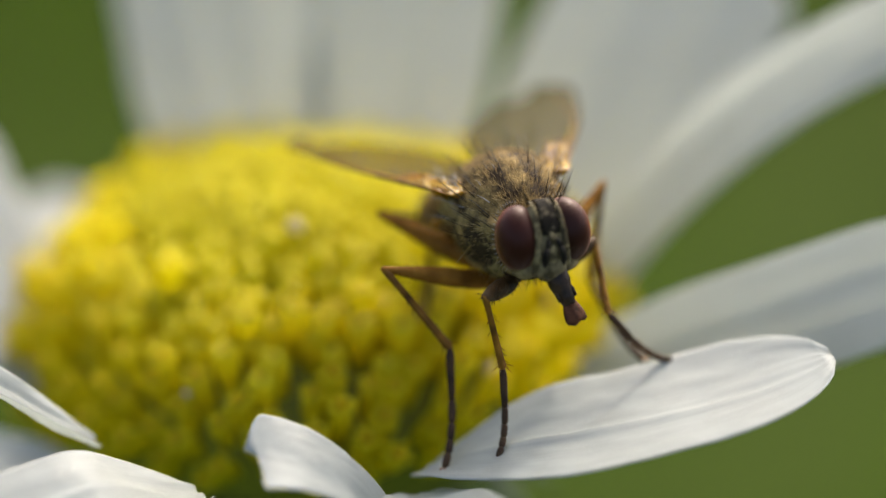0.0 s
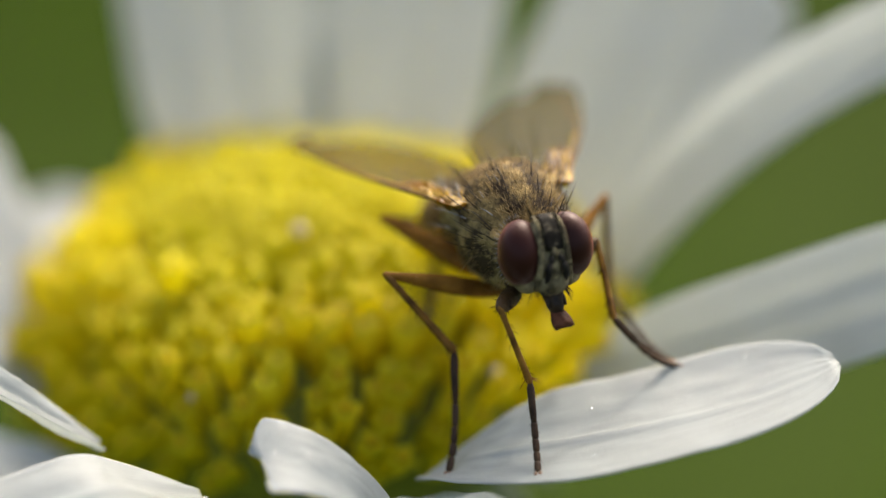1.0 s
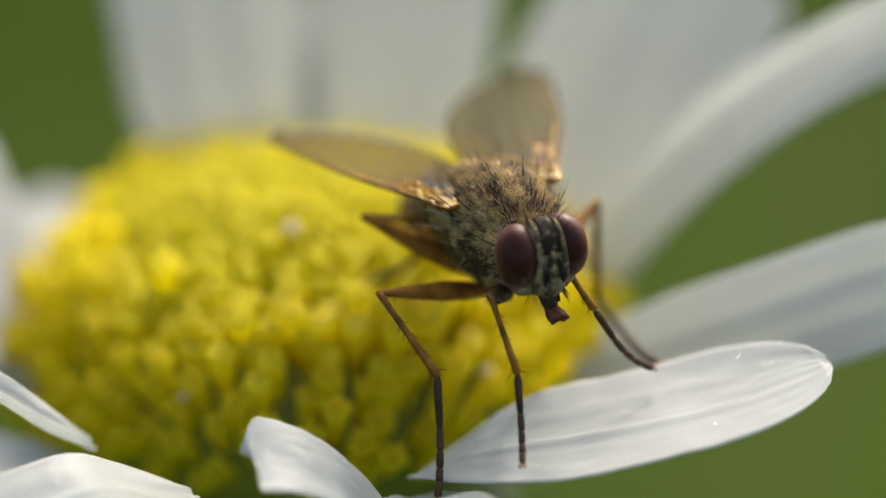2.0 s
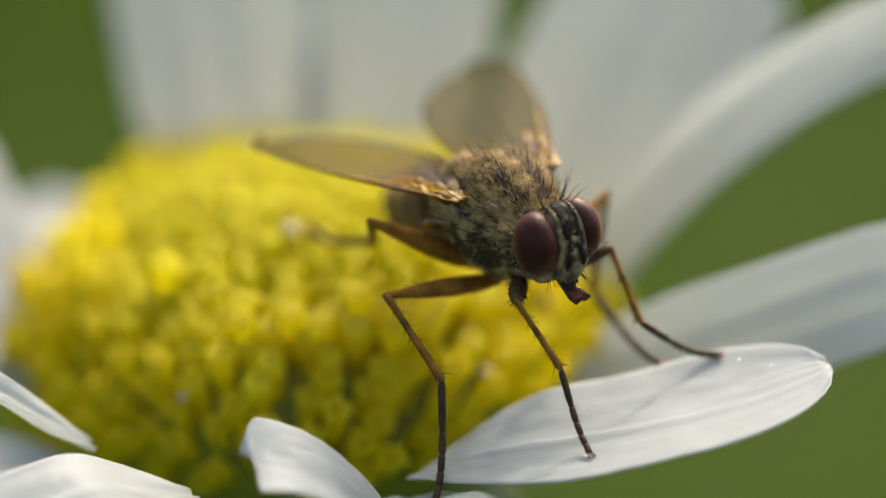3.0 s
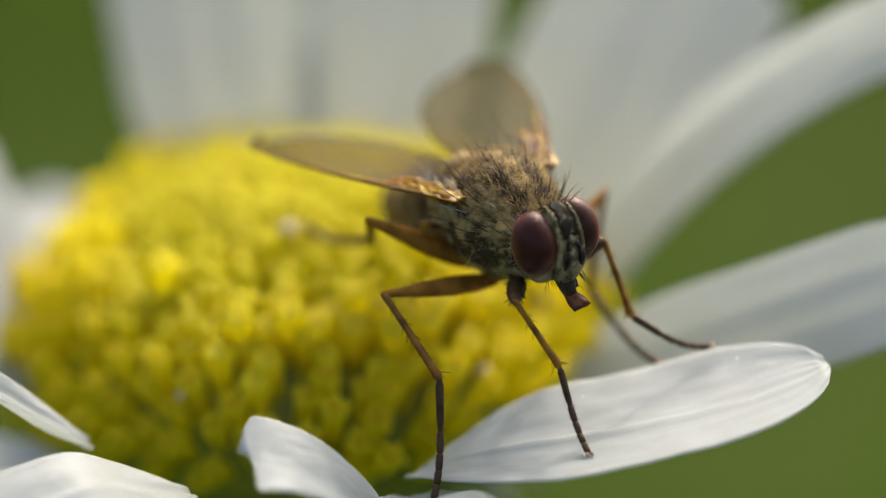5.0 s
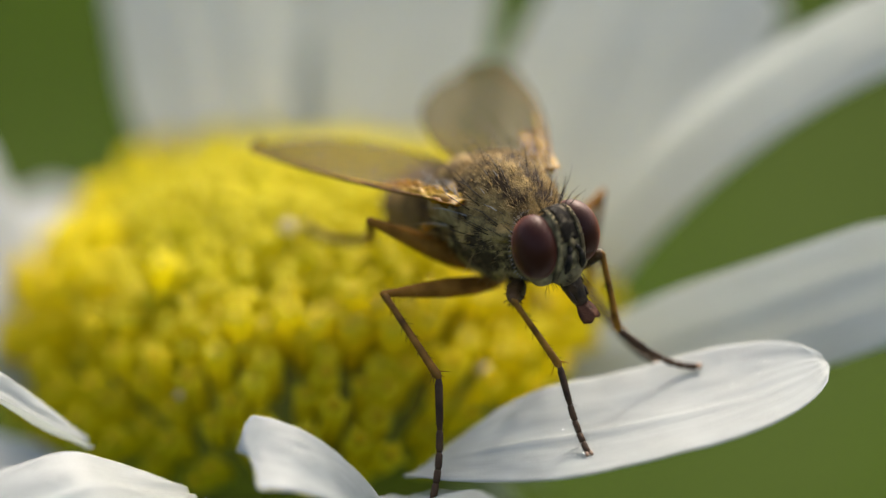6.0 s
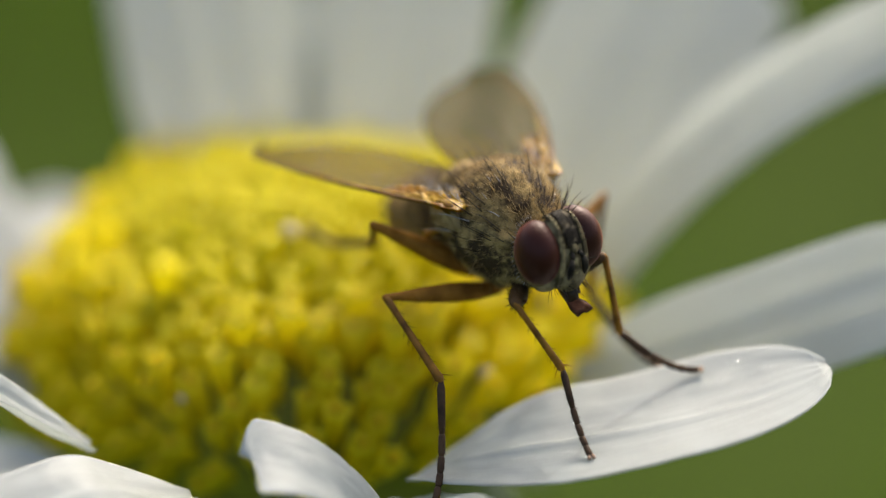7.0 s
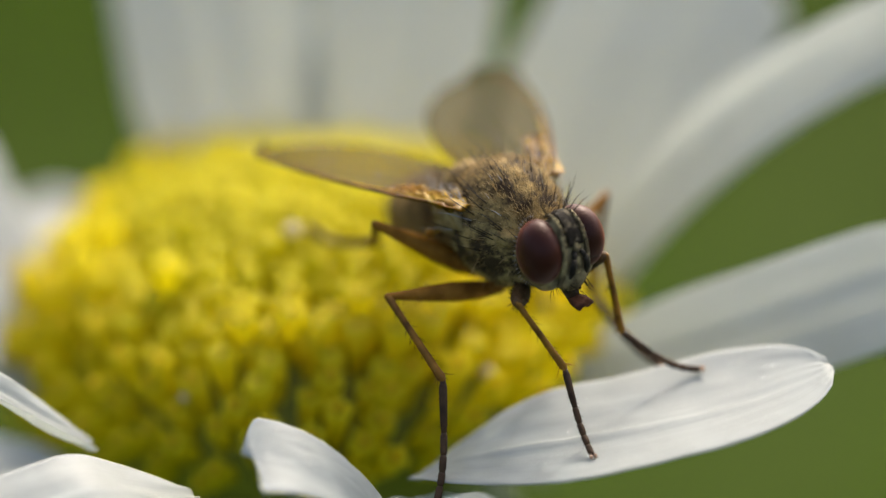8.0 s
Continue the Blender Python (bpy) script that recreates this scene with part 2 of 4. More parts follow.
# ---- building helpers; all shapes in millimetres ----
def part(name, bm, material, parent, label="", smooth=True):
    """One mesh under a thing, scaled from millimetres."""
    mesh = bpy.data.meshes.new(name)
    bmesh.ops.scale(bm, vec=(S, S, S), verts=bm.verts)
    bm.to_mesh(mesh)
    bm.free()
    for m in material if isinstance(material, (list, tuple)) else (material,):
        mesh.materials.append(m)
    for p in mesh.polygons:
        p.use_smooth = smooth
    ob = new(name, mesh)
    ob.parent = parent
    return tagged(ob, label)


def blob(bm, at, radii, turn=(0, 0, 0), seg=28, rough=0.0, shape=None, mat=0):
    """A rounded lump; shape(v) may push its unit points about first."""
    got = bmesh.ops.create_uvsphere(bm, u_segments=seg, v_segments=seg // 2 + 2, radius=1)
    m = pose(*at, *turn)
    for v in got["verts"]:
        p = shape(v.co.copy()) if shape else v.co.copy()
        p = Vector((p.x * radii[0], p.y * radii[1], p.z * radii[2]))
        if rough:
            p += v.co * rough * noise.noise(p * 3.1 + Vector(at))
        v.co = m @ p
    for f in {f for v in got["verts"] for f in v.link_faces}:
        f.material_index = mat


def tube(bm, pts, radii, sides=8, mat=0):
    """A closed round rod through pts with a radius at each."""
    pts = [Vector(p) for p in pts]
    rings, side = [], None
    for i, p in enumerate(pts):
        t = (pts[min(i + 1, len(pts) - 1)] - pts[max(i - 1, 0)]).normalized()
        a = Vector((0, 0, 1)) if abs(t.z) < 0.9 else Vector((1, 0, 0))
        side = (side - t * side.dot(t)).normalized() if side else t.cross(a).normalized()
        up = side.cross(t)
        rings.append([bm.verts.new(p + (side * math.cos(k * math.tau / sides) + up * math.sin(k * math.tau / sides)) * radii[i]) for k in range(sides)])
    for a, b in zip(rings, rings[1:]):
        for k in range(sides):
            f = bm.faces.new((a[k], a[(k + 1) % sides], b[(k + 1) % sides], b[k]))
            f.material_index = mat
    for f in (bm.faces.new(rings[0][::-1]), bm.faces.new(rings[-1])):
        f.material_index = mat


def hair(bm, at, way, length, r, bend=Vector((0, 0, 0)), mat=0):
    """One tapering curved bristle."""
    at, way = Vector(at), Vector(way).normalized()
    side = way.orthogonal().normalized()
    other = way.cross(side)
    mid, tip = at + way * length * 0.55 + bend * length * 0.25, at + way * length + bend * length
    ring = [[bm.verts.new(c + (side * math.cos(k * 2.0944) + other * math.sin(k * 2.0944)) * q) for k in range(3)] for c, q in ((at, r), (mid, r * 0.7))]
    end = bm.verts.new(tip)
    for k in range(3):
        bm.faces.new((ring[0][k], ring[0][(k + 1) % 3], ring[1][(k + 1) % 3], ring[1][k])).material_index = mat
        bm.faces.new((ring[1][k], ring[1][(k + 1) % 3], end)).material_index = mat


def rnd(a, b):
    return random.uniform(a, b)


# ---- meadow ----
def ground():
    bm = bmesh.new()
    bmesh.ops.create_grid(bm, x_segments=60, y_segments=60, size=1)
    for v in bm.verts:
        r = v.co.length
        v.co *= 0.6 + 1500 * r ** 4
        v.co.z = 0.02 * noise.noise(v.co * 3) if v.co.length < 4 else 0.0
    mesh = bpy.data.meshes.new("ground")
    bm.to_mesh(mesh)
    bm.free()
    mesh.materials.append(SOIL)
    tagged(new("ground", mesh), "green meadow floor out of focus below the flower", "ground", kind="structure")


def grass():
    """Blades over the strip of meadow behind and below the flower."""
    rng = random.Random(5)
    verts, faces = [], []
    spots = []
    for _ in range(3800):
        x, y = rng.uniform(-0.7, 0.7), rng.uniform(0.16, 1.7)
        if noise.noise(Vector((x * 5, y * 5, 3))) > -0.28 and rng.random() < max(0.22, (y - 0.52) * 1.45):
            spots.append((x, y))
    for _ in range(60000):              # the meadow thins out with distance
        far, a = 4.5 * rng.random() ** 0.7, rng.uniform(0, math.tau)
        x, y = far * math.cos(a), 0.5 + far * math.sin(a)
        if abs(x) < 0.7 and 0.16 < y < 1.7 or math.hypot(x, y) < 0.15:
            continue
        if noise.noise(Vector((x * 5, y * 5, 3))) > -0.28 and rng.random() < (1 - far / 4.5) ** 1.5:
            spots.append((x, y))
    for x, y in spots:
        h, w = rng.uniform(0.07, 0.17), rng.uniform(0.0015, 0.004)
        a, lean = rng.uniform(0, math.tau), rng.uniform(0.1, 0.7) * h
        side, out = Vector((math.cos(a), math.sin(a), 0)), Vector((-math.sin(a), math.cos(a), 0))
        k = len(verts)
        for q, ww in ((0, 1), (0.4, 0.9), (0.75, 0.6), (1, 0.05)):
            c = Vector((x, y, h * q - 0.3 * lean * q * q)) + out * lean * q * q
            verts += [c - side * w * ww, c + side * w * ww]
        faces += [(k + 2 * i, k + 2 * i + 1, k + 2 * i + 3, k + 2 * i + 2) for i in range(3)]
    mesh = bpy.data.meshes.new("grass")
    mesh.from_pydata([tuple(v) for v in verts], [], faces)
    mesh.materials.append(GRASS)
    tagged(new("grass", mesh), "blurred green meadow grass growing behind the flower", "grass", kind="stuff")


# ---- flower ----
R, H = 7.3, 4.55                        # the yellow disc over its florets: radius and height
DISC = Vector((-0.1, 4.1, -1.40))           # the middle of its base


def dome(th, grow=0.0):
    """Radius and height on the disc's outline at th from its top, and the outward normal there."""
    n = Vector((math.sin(th) / R, math.cos(th) / H)).normalized()
    return R * math.sin(th) + n.x * grow, H * math.cos(th) + n.y * grow, n


def bezier(p, q):
    a, b, c, d = (Vector(v) for v in p)
    return a * (1 - q) ** 3 + b * 3 * q * (1 - q) ** 2 + c * 3 * q * q * (1 - q) + d * q ** 3


def petal(parent, pts, width, up=(0, 0, 1), up_end=None, cup=0.25, base=0.4, ridge=0.03, wave=0.1, seed=0, label="", tip=0.16, crease=0.0, taper=(2.4, 0.5), skew=0.0, flare=0.0, wrinkle=0.012):
    """A ray petal along a curve: grooved lengthwise, cupped, thin at its edges, blunt and notched at the tip."""
    rng = random.Random(seed)
    nl, nw = 56, 32
    up, up_end = Vector(up).normalized(), Vector(up_end or up).normalized()
    bm = bmesh.new()
    uv = bm.loops.layers.uv.new("UVMap")
    ph = rng.uniform(0, 9)
    top, low = [], []
    for i in range(nl + 1):
        q = i / nl
        p, t = bezier(pts, q), (bezier(pts, min(q + 0.01, 1)) - bezier(pts, max(q - 0.01, 0))).normalized()
        n = up.lerp(up_end, q)
        n = (n - t * n.dot(t)).normalized()
        side = t.cross(n)
        w = width / 2 * (base + (1 - base) * math.sin(min(1, q / 0.55) * math.pi / 2))
        w *= 1 + flare * max(0, q - 0.5) / 0.5
        if q > 1 - tip:
            w *= max(0.012, 1 - ((q - 1 + tip) / tip) ** taper[0]) ** taper[1]
        a, b = [], []
        for j in range(nw + 1):
            s = 2 * j / nw - 1
            full = w / (width / 2)
            hgt = cup * s * s * full + ridge * math.cos(s * 3 * math.pi) * (1 - s * s) * min(1, q * 4) * full
            fold = 0.06 + 0.45 * max(0, q - 0.5)
            hgt += crease * full * (math.exp(-((s - fold) / 0.06) ** 2) - 0.5 * max(0, s - fold) + 0.3 * math.exp(-((s + 0.45) / 0.12) ** 2)) * min(1, q * 3) * (1 - q) ** 0.5
            hgt += wave * noise.noise(Vector((q * 3 + ph, s * 1.2, seed))) + wrinkle * noise.noise(Vector((q * 16 + s * 2.5, s * 5 - q * 4, seed + 0.5)))
            notch = 0.025 * abs(math.sin(s * 4.2 + ph)) * max(0, (q - 0.86) / 0.14) ** 2
            c = p + side * (s * w) + n * hgt - t * (notch - skew * s * q ** 3)
            e = 0.11 * (1 - 0.7 * s ** 4) * (1 if q < 0.88 else 1 - 0.75 * ((q - 0.88) / 0.12) ** 2)
            a.append(bm.verts.new(c + n * e / 2))
            b.append(bm.verts.new(c - n * e / 2))
        top.append(a)
        low.append(b)

    def quad(vs, qs):
        f = bm.faces.new(vs)
        for loop, c in zip(f.loops, qs):
            loop[uv].uv = c
    for i in range(nl):
        for j in range(nw):
            qs = [(i / nl * 6, j / nw), (i / nl * 6, (j + 1) / nw), ((i + 1) / nl * 6, (j + 1) / nw), ((i + 1) / nl * 6, j / nw)]
            quad((top[i][j], top[i][j + 1], top[i + 1][j + 1], top[i + 1][j]), qs)
            quad((low[i][j], low[i + 1][j], low[i + 1][j + 1], low[i][j + 1]), [qs[0], qs[3], qs[2], qs[1]])
        for j in (0, nw):
            quad((top[i][j], top[i + 1][j], low[i + 1][j], low[i][j]), [(i / nl * 6, j / nw)] * 4)
    for i in (0, nl):
        for j in range(nw):
            quad((top[i][j], low[i][j], low[i][j + 1], top[i][j + 1]), [(i / nl * 6, j / nw)] * 4)
    bmesh.ops.recalc_face_normals(bm, faces=bm.faces)
    return part("petal", bm, PETAL, parent, label)


def floret_shape(kind):
    """An open tubular floret with five flared lobes round a throat, a half-open one, or a bud."""
    rings = {"open": ((0.0, 0.18, 1), (0.45, 0.23, 1), (0.90, 0.26, 1), (1.20, 0.30, 1), (1.36, 0.26, 1), (1.34, 0.16, 0), (1.16, 0.10, 2)),
             "half": ((0.0, 0.15, 1), (0.50, 0.20, 1), (0.90, 0.29, 1), (1.18, 0.32, 1), (1.33, 0.24, 1), (1.31, 0.12, 0), (1.22, 0.07, 2)),
             "bud": ((0.0, 0.17, 1), (0.35, 0.27, 0), (0.62, 0.27, 0), (0.80, 0.17, 0), (0.84, 0.04, 0))}[kind]
    sides = 6 if kind == "bud" else 10
    vs, fs, ms = [], [], []
    for z, r, _ in rings:
        for k in range(sides):
            lobe = 0.0 if kind == "bud" or z < 1.0 else (0.17 if k % 2 else -0.17) * (1.0 if kind == "open" else 0.5)
            a = k * math.tau / sides
            vs.append((r * (1 + lobe) * math.cos(a), r * (1 + lobe) * math.sin(a), z + 0.3 * lobe))
    for i in range(len(rings) - 1):
        for k in range(sides):
            fs.append((i * sides + k, i * sides + (k + 1) % sides, (i + 1) * sides + (k + 1) % sides, (i + 1) * sides + k))
            ms.append(rings[i + 1][2])
    fs.append(tuple(range(len(vs) - sides, len(vs))))
    ms.append(rings[-1][2])
    if kind == "open":                  # the stamen column in the throat
        k = len(vs)
        vs += [(0.075 * math.cos(c * 1.5708), 0.075 * math.sin(c * 1.5708), z) for z in (1.10, 1.48) for c in range(4)] + [(0, 0, 1.56)]
        fs += [(k + c, k + (c + 1) % 4, k + 4 + (c + 1) % 4, k + 4 + c) for c in range(4)] + [(k + 4 + c, k + 4 + (c + 1) % 4, k + 8) for c in range(4)]
        ms += [2] * 8
    return vs, fs, ms


def floret_spots():
    """Angles from the top at which the florets follow one another: crowded on the crown, loose towards the rim."""
    spots, count, th = [], 0.0, 0.02
    while th < 2.0:
        q = min(1.0, max(0.0, (th - 0.45) / 0.75))
        gap = 0.50 + 0.49 * q * q * (3 - 2 * q)
        arc = math.hypot(R * math.cos(th), H * math.sin(th)) * 0.002
        count += math.tau * R * math.sin(th) * arc / (gap * gap * 0.9)
        th += 0.002
        if count >= len(spots) + 0.5:
            spots.append(th)
    return spots


def florets(parent):
    """Florets in spirals over the disc; those on the near side are single parts, the rest one mesh."""
    rng = random.Random(11)
    shared, shapes = {}, {k: floret_shape(k) for k in ("open", "half", "bud")}
    for k, (vs, fs, ms) in shapes.items():
        mesh = bpy.data.meshes.new("floret")
        mesh.from_pydata([[c * S for c in v] for v in vs], [], fs)
        for m in (YELLOW, YELLOW_LOW, THROAT):
            mesh.materials.append(m)
        mesh.polygons.foreach_set("material_index", ms)
        for p in mesh.polygons:
            p.use_smooth = True
        shared[k] = mesh
    single = 0
    rest_v, rest_f, rest_m = [], [], []
    for i, th in enumerate(floret_spots()):
        az = i * 2.399963 + rng.uniform(-0.04, 0.04)
        if th > 1.43 + rng.uniform(-.06, .06) + 1.4 * (1 - math.cos(az + 0.30)):
            continue                    # bare green rim towards the fly's petal
        kind = "bud" if th < 0.80 + rng.uniform(-.12, .12) else ("half" if th < 1.15 + rng.uniform(-.2, .2) else "open")
        size = rng.uniform(0.9, 1.12) * {"bud": 1.10, "half": 1.06, "open": 1.05}[kind]
        tall = size * rng.uniform(0.95, 1.15) * (1.0 if kind == "bud" else 1.15)
        r, z, n = dome(th, {"bud": -0.80, "half": -1.33, "open": -1.28}[kind] + rng.uniform(-0.1, 0.1))
        out = Vector((math.cos(az), math.sin(az), 0))
        at = DISC + out * r + Vector((0, 0, z))
        lift = (0.4 + 1.2 * max(0.0, -out.y)) * max(0, math.sin(th)) ** 2 * (1.0 if th < 1.4 else 0.7)
        way = (out * n.x + Vector((0, 0, n.y + lift + rng.uniform(-0.08, 0.12))) + Vector((rng.uniform(-.14, .14), rng.uniform(-.14, .14), 0))).normalized()
        m = Matrix.Translation(at) @ way.to_track_quat("Z", "Y").to_matrix().to_4x4() @ pose(0, 0, 0, 0, 0, rng.uniform(0, 360)) @ Matrix.Diagonal((size, size, tall, 1))
        if at.y < 3.6 and th > 0.3 and single < 300:
            ob = new("floret", shared[kind])
            ob.parent = parent
            loc, rot, sca = m.decompose()
            ob.matrix_basis = Matrix.LocRotScale(loc * S, rot, sca)
            single += 1
        else:
            vs, fs, ms = shapes[kind]
            k = len(rest_v)
            rest_v += [tuple(m @ Vector(v) * S) for v in vs]
            rest_f += [tuple(k + c for c in f) for f in fs]
            rest_m += ms
    mesh = bpy.data.meshes.new("floret_bed")
    mesh.from_pydata(rest_v, [], rest_f)
    for m in (YELLOW, YELLOW_LOW, THROAT):
        mesh.materials.append(m)
    mesh.polygons.foreach_set("material_index", rest_m)
    for p in mesh.polygons:
        p.use_smooth = True
    ob = new("floret_bed", mesh)
    ob.parent = parent
    tagged(ob, "crowded yellow florets on the crown and far side", kind="stuff")


def daisy():
    root = tagged(new("daisy"), "white daisy with a domed yellow centre on a green stem", "flower")
    root.location = HEAD_AT
    bm = bmesh.new()
    rows = []
    for i in range(25):
        r, z, _ = dome(i / 24 * 1.95, -0.95)
        rows.append((max(r, 0.01), z))
    rows += [(4.6, -2.6), (2.6, -3.3), (1.1, -3.8)]
    rings = [[bm.verts.new(DISC + Vector((r * math.cos(k * math.tau / 48), r * math.sin(k * math.tau / 48), z))) for k in range(48)] for r, z in rows]
    for a, b in zip(rings, rings[1:]):
        for k in range(48):
            bm.faces.new((a[k], b[k], b[(k + 1) % 48], a[(k + 1) % 48]))
    bm.faces.new(rings[0])
    bm.faces.new(rings[-1][::-1])
    part("disc", bm, CORE, root, "olive green domed disc under the florets")
    bm = bmesh.new()
    tube(bm, [DISC + Vector(v) for v in ((0, 0, -3.2), (0.6, 0.8, -60), (-1.5, 3, -160), (0, 6, -319.5))], (1.15, 1.1, 1.2, 1.5), 12)
    part("stem", bm, LEAF, root, "slender green stem")
    for i in range(22):
        a = i * math.tau / 22
        bm = bmesh.new()
        c, d = math.cos(a), math.sin(a)
        got = bmesh.ops.create_uvsphere(bm, u_segments=8, v_segments=7, radius=1)
        for v in got["verts"]:
            p = pose(0, 0, 0, 0, 38, 0) @ Vector((v.co.x * 2.3, v.co.y * 0.75 * (1 - 0.3 * v.co.x), v.co.z * 0.14))
            p += Vector((4.5, 0, -1.75))
            v.co = DISC + Vector((p.x * c - p.y * d, p.x * d + p.y * c, p.z))
        part("sepal", bm, LEAF, root)
    # the ray petals, each along its own curve
    front = petal(root, ((2.72, -4.64, -0.24), (4.06, -5.94, 1.17), (7.49, -5.85, 1.05), (11.76, -4.63, 2.44)), 3.62, (0, -0.1, 1), seed=1, cup=0.2, ridge=0.0, crease=0.13, wrinkle=0.03, base=0.30, tip=0.27, taper=(2.3, 0.46), wave=0.09, label="crisp white petal with long grooves")
    petal(root, ((6.18, 3.21, -1.40), (7.51, -0.73, -0.08), (10.60, -1.11, 1.84), (15.16, -0.78, 3.18)), 2.85, (-0.1, -0.92, 0.4), seed=2, base=0.2, wave=0.1, ridge=0.05, crease=0.05)
    petal(root, ((5.31, 7.20, -2.28), (6.34, 8.20, 1.19), (8.01, 9.30, 4.23), (10.07, 10.80, 6.90)), 5.7, (-0.2, -0.97, 0.15), seed=3, tip=0.1, crease=0.15, ridge=0.10, base=0.35)
    petal(root, ((6.10, 5.00, -1.67), (7.99, 4.60, 3.45), (12.00, 4.50, 6.39), (16.18, 4.20, 7.78)), 1.95, (-0.3, -0.93, 0.2), seed=5, crease=0.12, ridge=0.06, base=0.6)
    petal(root, ((-1.72, 8.40, -0.91), (-2.20, 9.40, 1.92), (-2.74, 10.60, 4.61), (-3.27, 12.00, 7.24)), 5.1, (0, -0.97, 0.25), seed=6, ridge=0.1)
    petal(root, ((1.09, 8.50, -0.95), (1.55, 9.50, 1.87), (2.18, 10.70, 4.54), (2.50, 12.10, 7.21)), 4.75, (0, -0.97, 0.25), seed=7, ridge=0.1)
    petal(root, ((-6.39, 1.60, -1.35), (-8.14, 3.20, -0.14), (-9.11, 5.20, 1.50), (-10.48, 7.90, 2.81)), 3.6, (0.3, -0.5, 0.8), seed=8)
    petal(root, ((-4.08, 6.74, -0.92), (-5.47, 8.01, -0.56), (-6.59, 9.11, -0.59), (-8.24, 10.72, -0.67)), 2.4, (0.2, -0.4, 0.9), seed=9)
    petal(root, ((-4.76, -4.51, 0.27), (-5.63, -5.02, 1.06), (-6.75, -5.07, 1.91), (-8.16, -5.03, 2.93)), 0.95, (0.1, -0.1, 1), seed=10)
    petal(root, ((-2.33, -6.03, -0.16), (-3.38, -7.37, 0.75), (-5.12, -8.41, 0.89), (-7.52, -9.58, 0.74)), 3.0, (0, -0.2, 1), seed=11, base=0.25, wave=0.3, crease=0.1)
    petal(root, ((2.11, -6.20, -2.03), (1.92, -7.20, 0.38), (0.51, -7.60, 1.79), (-1.03, -7.40, 1.60)), 1.3, (0.3, -0.4, 0.86), (0.05, -0.28, 0.95), seed=12, base=1.0, cup=0.05, ridge=0.0, tip=0.06, wave=0.06, skew=0.26, flare=0.85)
    petal(root, ((-5.02, -1.50, -2.76), (-6.26, -1.20, -2.31), (-7.58, -0.80, -2.05), (-9.00, -0.30, -2.11)), 1.6, (0, -0.2, 1), seed=13)
    petal(root, ((2.49, -5.52, -0.47), (2.78, -7.43, 0.39), (3.10, -8.62, 0.92), (3.37, -9.87, 1.07)), 2.4, (0, -0.1, 1), seed=14)
    for at, size in (((-0.43, 0.82, 3.26), 0.21), ((-2.85, -2.25, 0.40), 0.09), ((4.18, -1.15, 0.46), 0.18)):
        bm = bmesh.new()
        blob(bm, at, (size, size, size * 0.9), seg=12, rough=0.04)
        part("pollen_bead", bm, DEW, root, "pale bead clinging to the florets")
    florets(root)
    return front


# ---- fly: x ahead, y to its left, z up from the middle of its thorax ----
def on_back(c, r, th, ph):
    """A place on the thorax, whose upper half bulges, and its outward normal."""
    p, n = on_oval(c, r, th, ph)
    if p.z > 0:
        p.z *= 1.12 + 0.08 * math.cos(p.x / r[0] * 2)
    return p, n


def on_oval(c, r, th, ph):
    """A place on an oval and its outward normal."""
    d = Vector((math.cos(ph) * math.cos(th), math.cos(ph) * math.sin(th), math.sin(ph)))
    p = Vector((c[0] + d.x * r[0], c[1] + d.y * r[1], c[2] + d.z * r[2]))
    return p, Vector((d.x / r[0], d.y / r[1], d.z / r[2])).normalized()


THORAX = ((0, 0, 0), (1.60, 1.30, 1.32))
HEAD_PIVOT = Vector((1.42, 0, 0.0))     # the neck
HIPS = {"right_fore": (0.90, -0.42, -1.12), "left_fore": (0.90, 0.42, -1.12), "right_mid": (0.12, -0.58, -1.30), "left_mid": (0.12, 0.58, -1.30),
        "right_hind": (-0.65, -0.55, -1.10), "left_hind": (-0.65, 0.55, -1.10)}
BONES = {"fore": (1.42, 1.80, 2.05), "mid": (2.64, 2.28, 2.75), "hind": (2.75, 2.6, 2.5)}


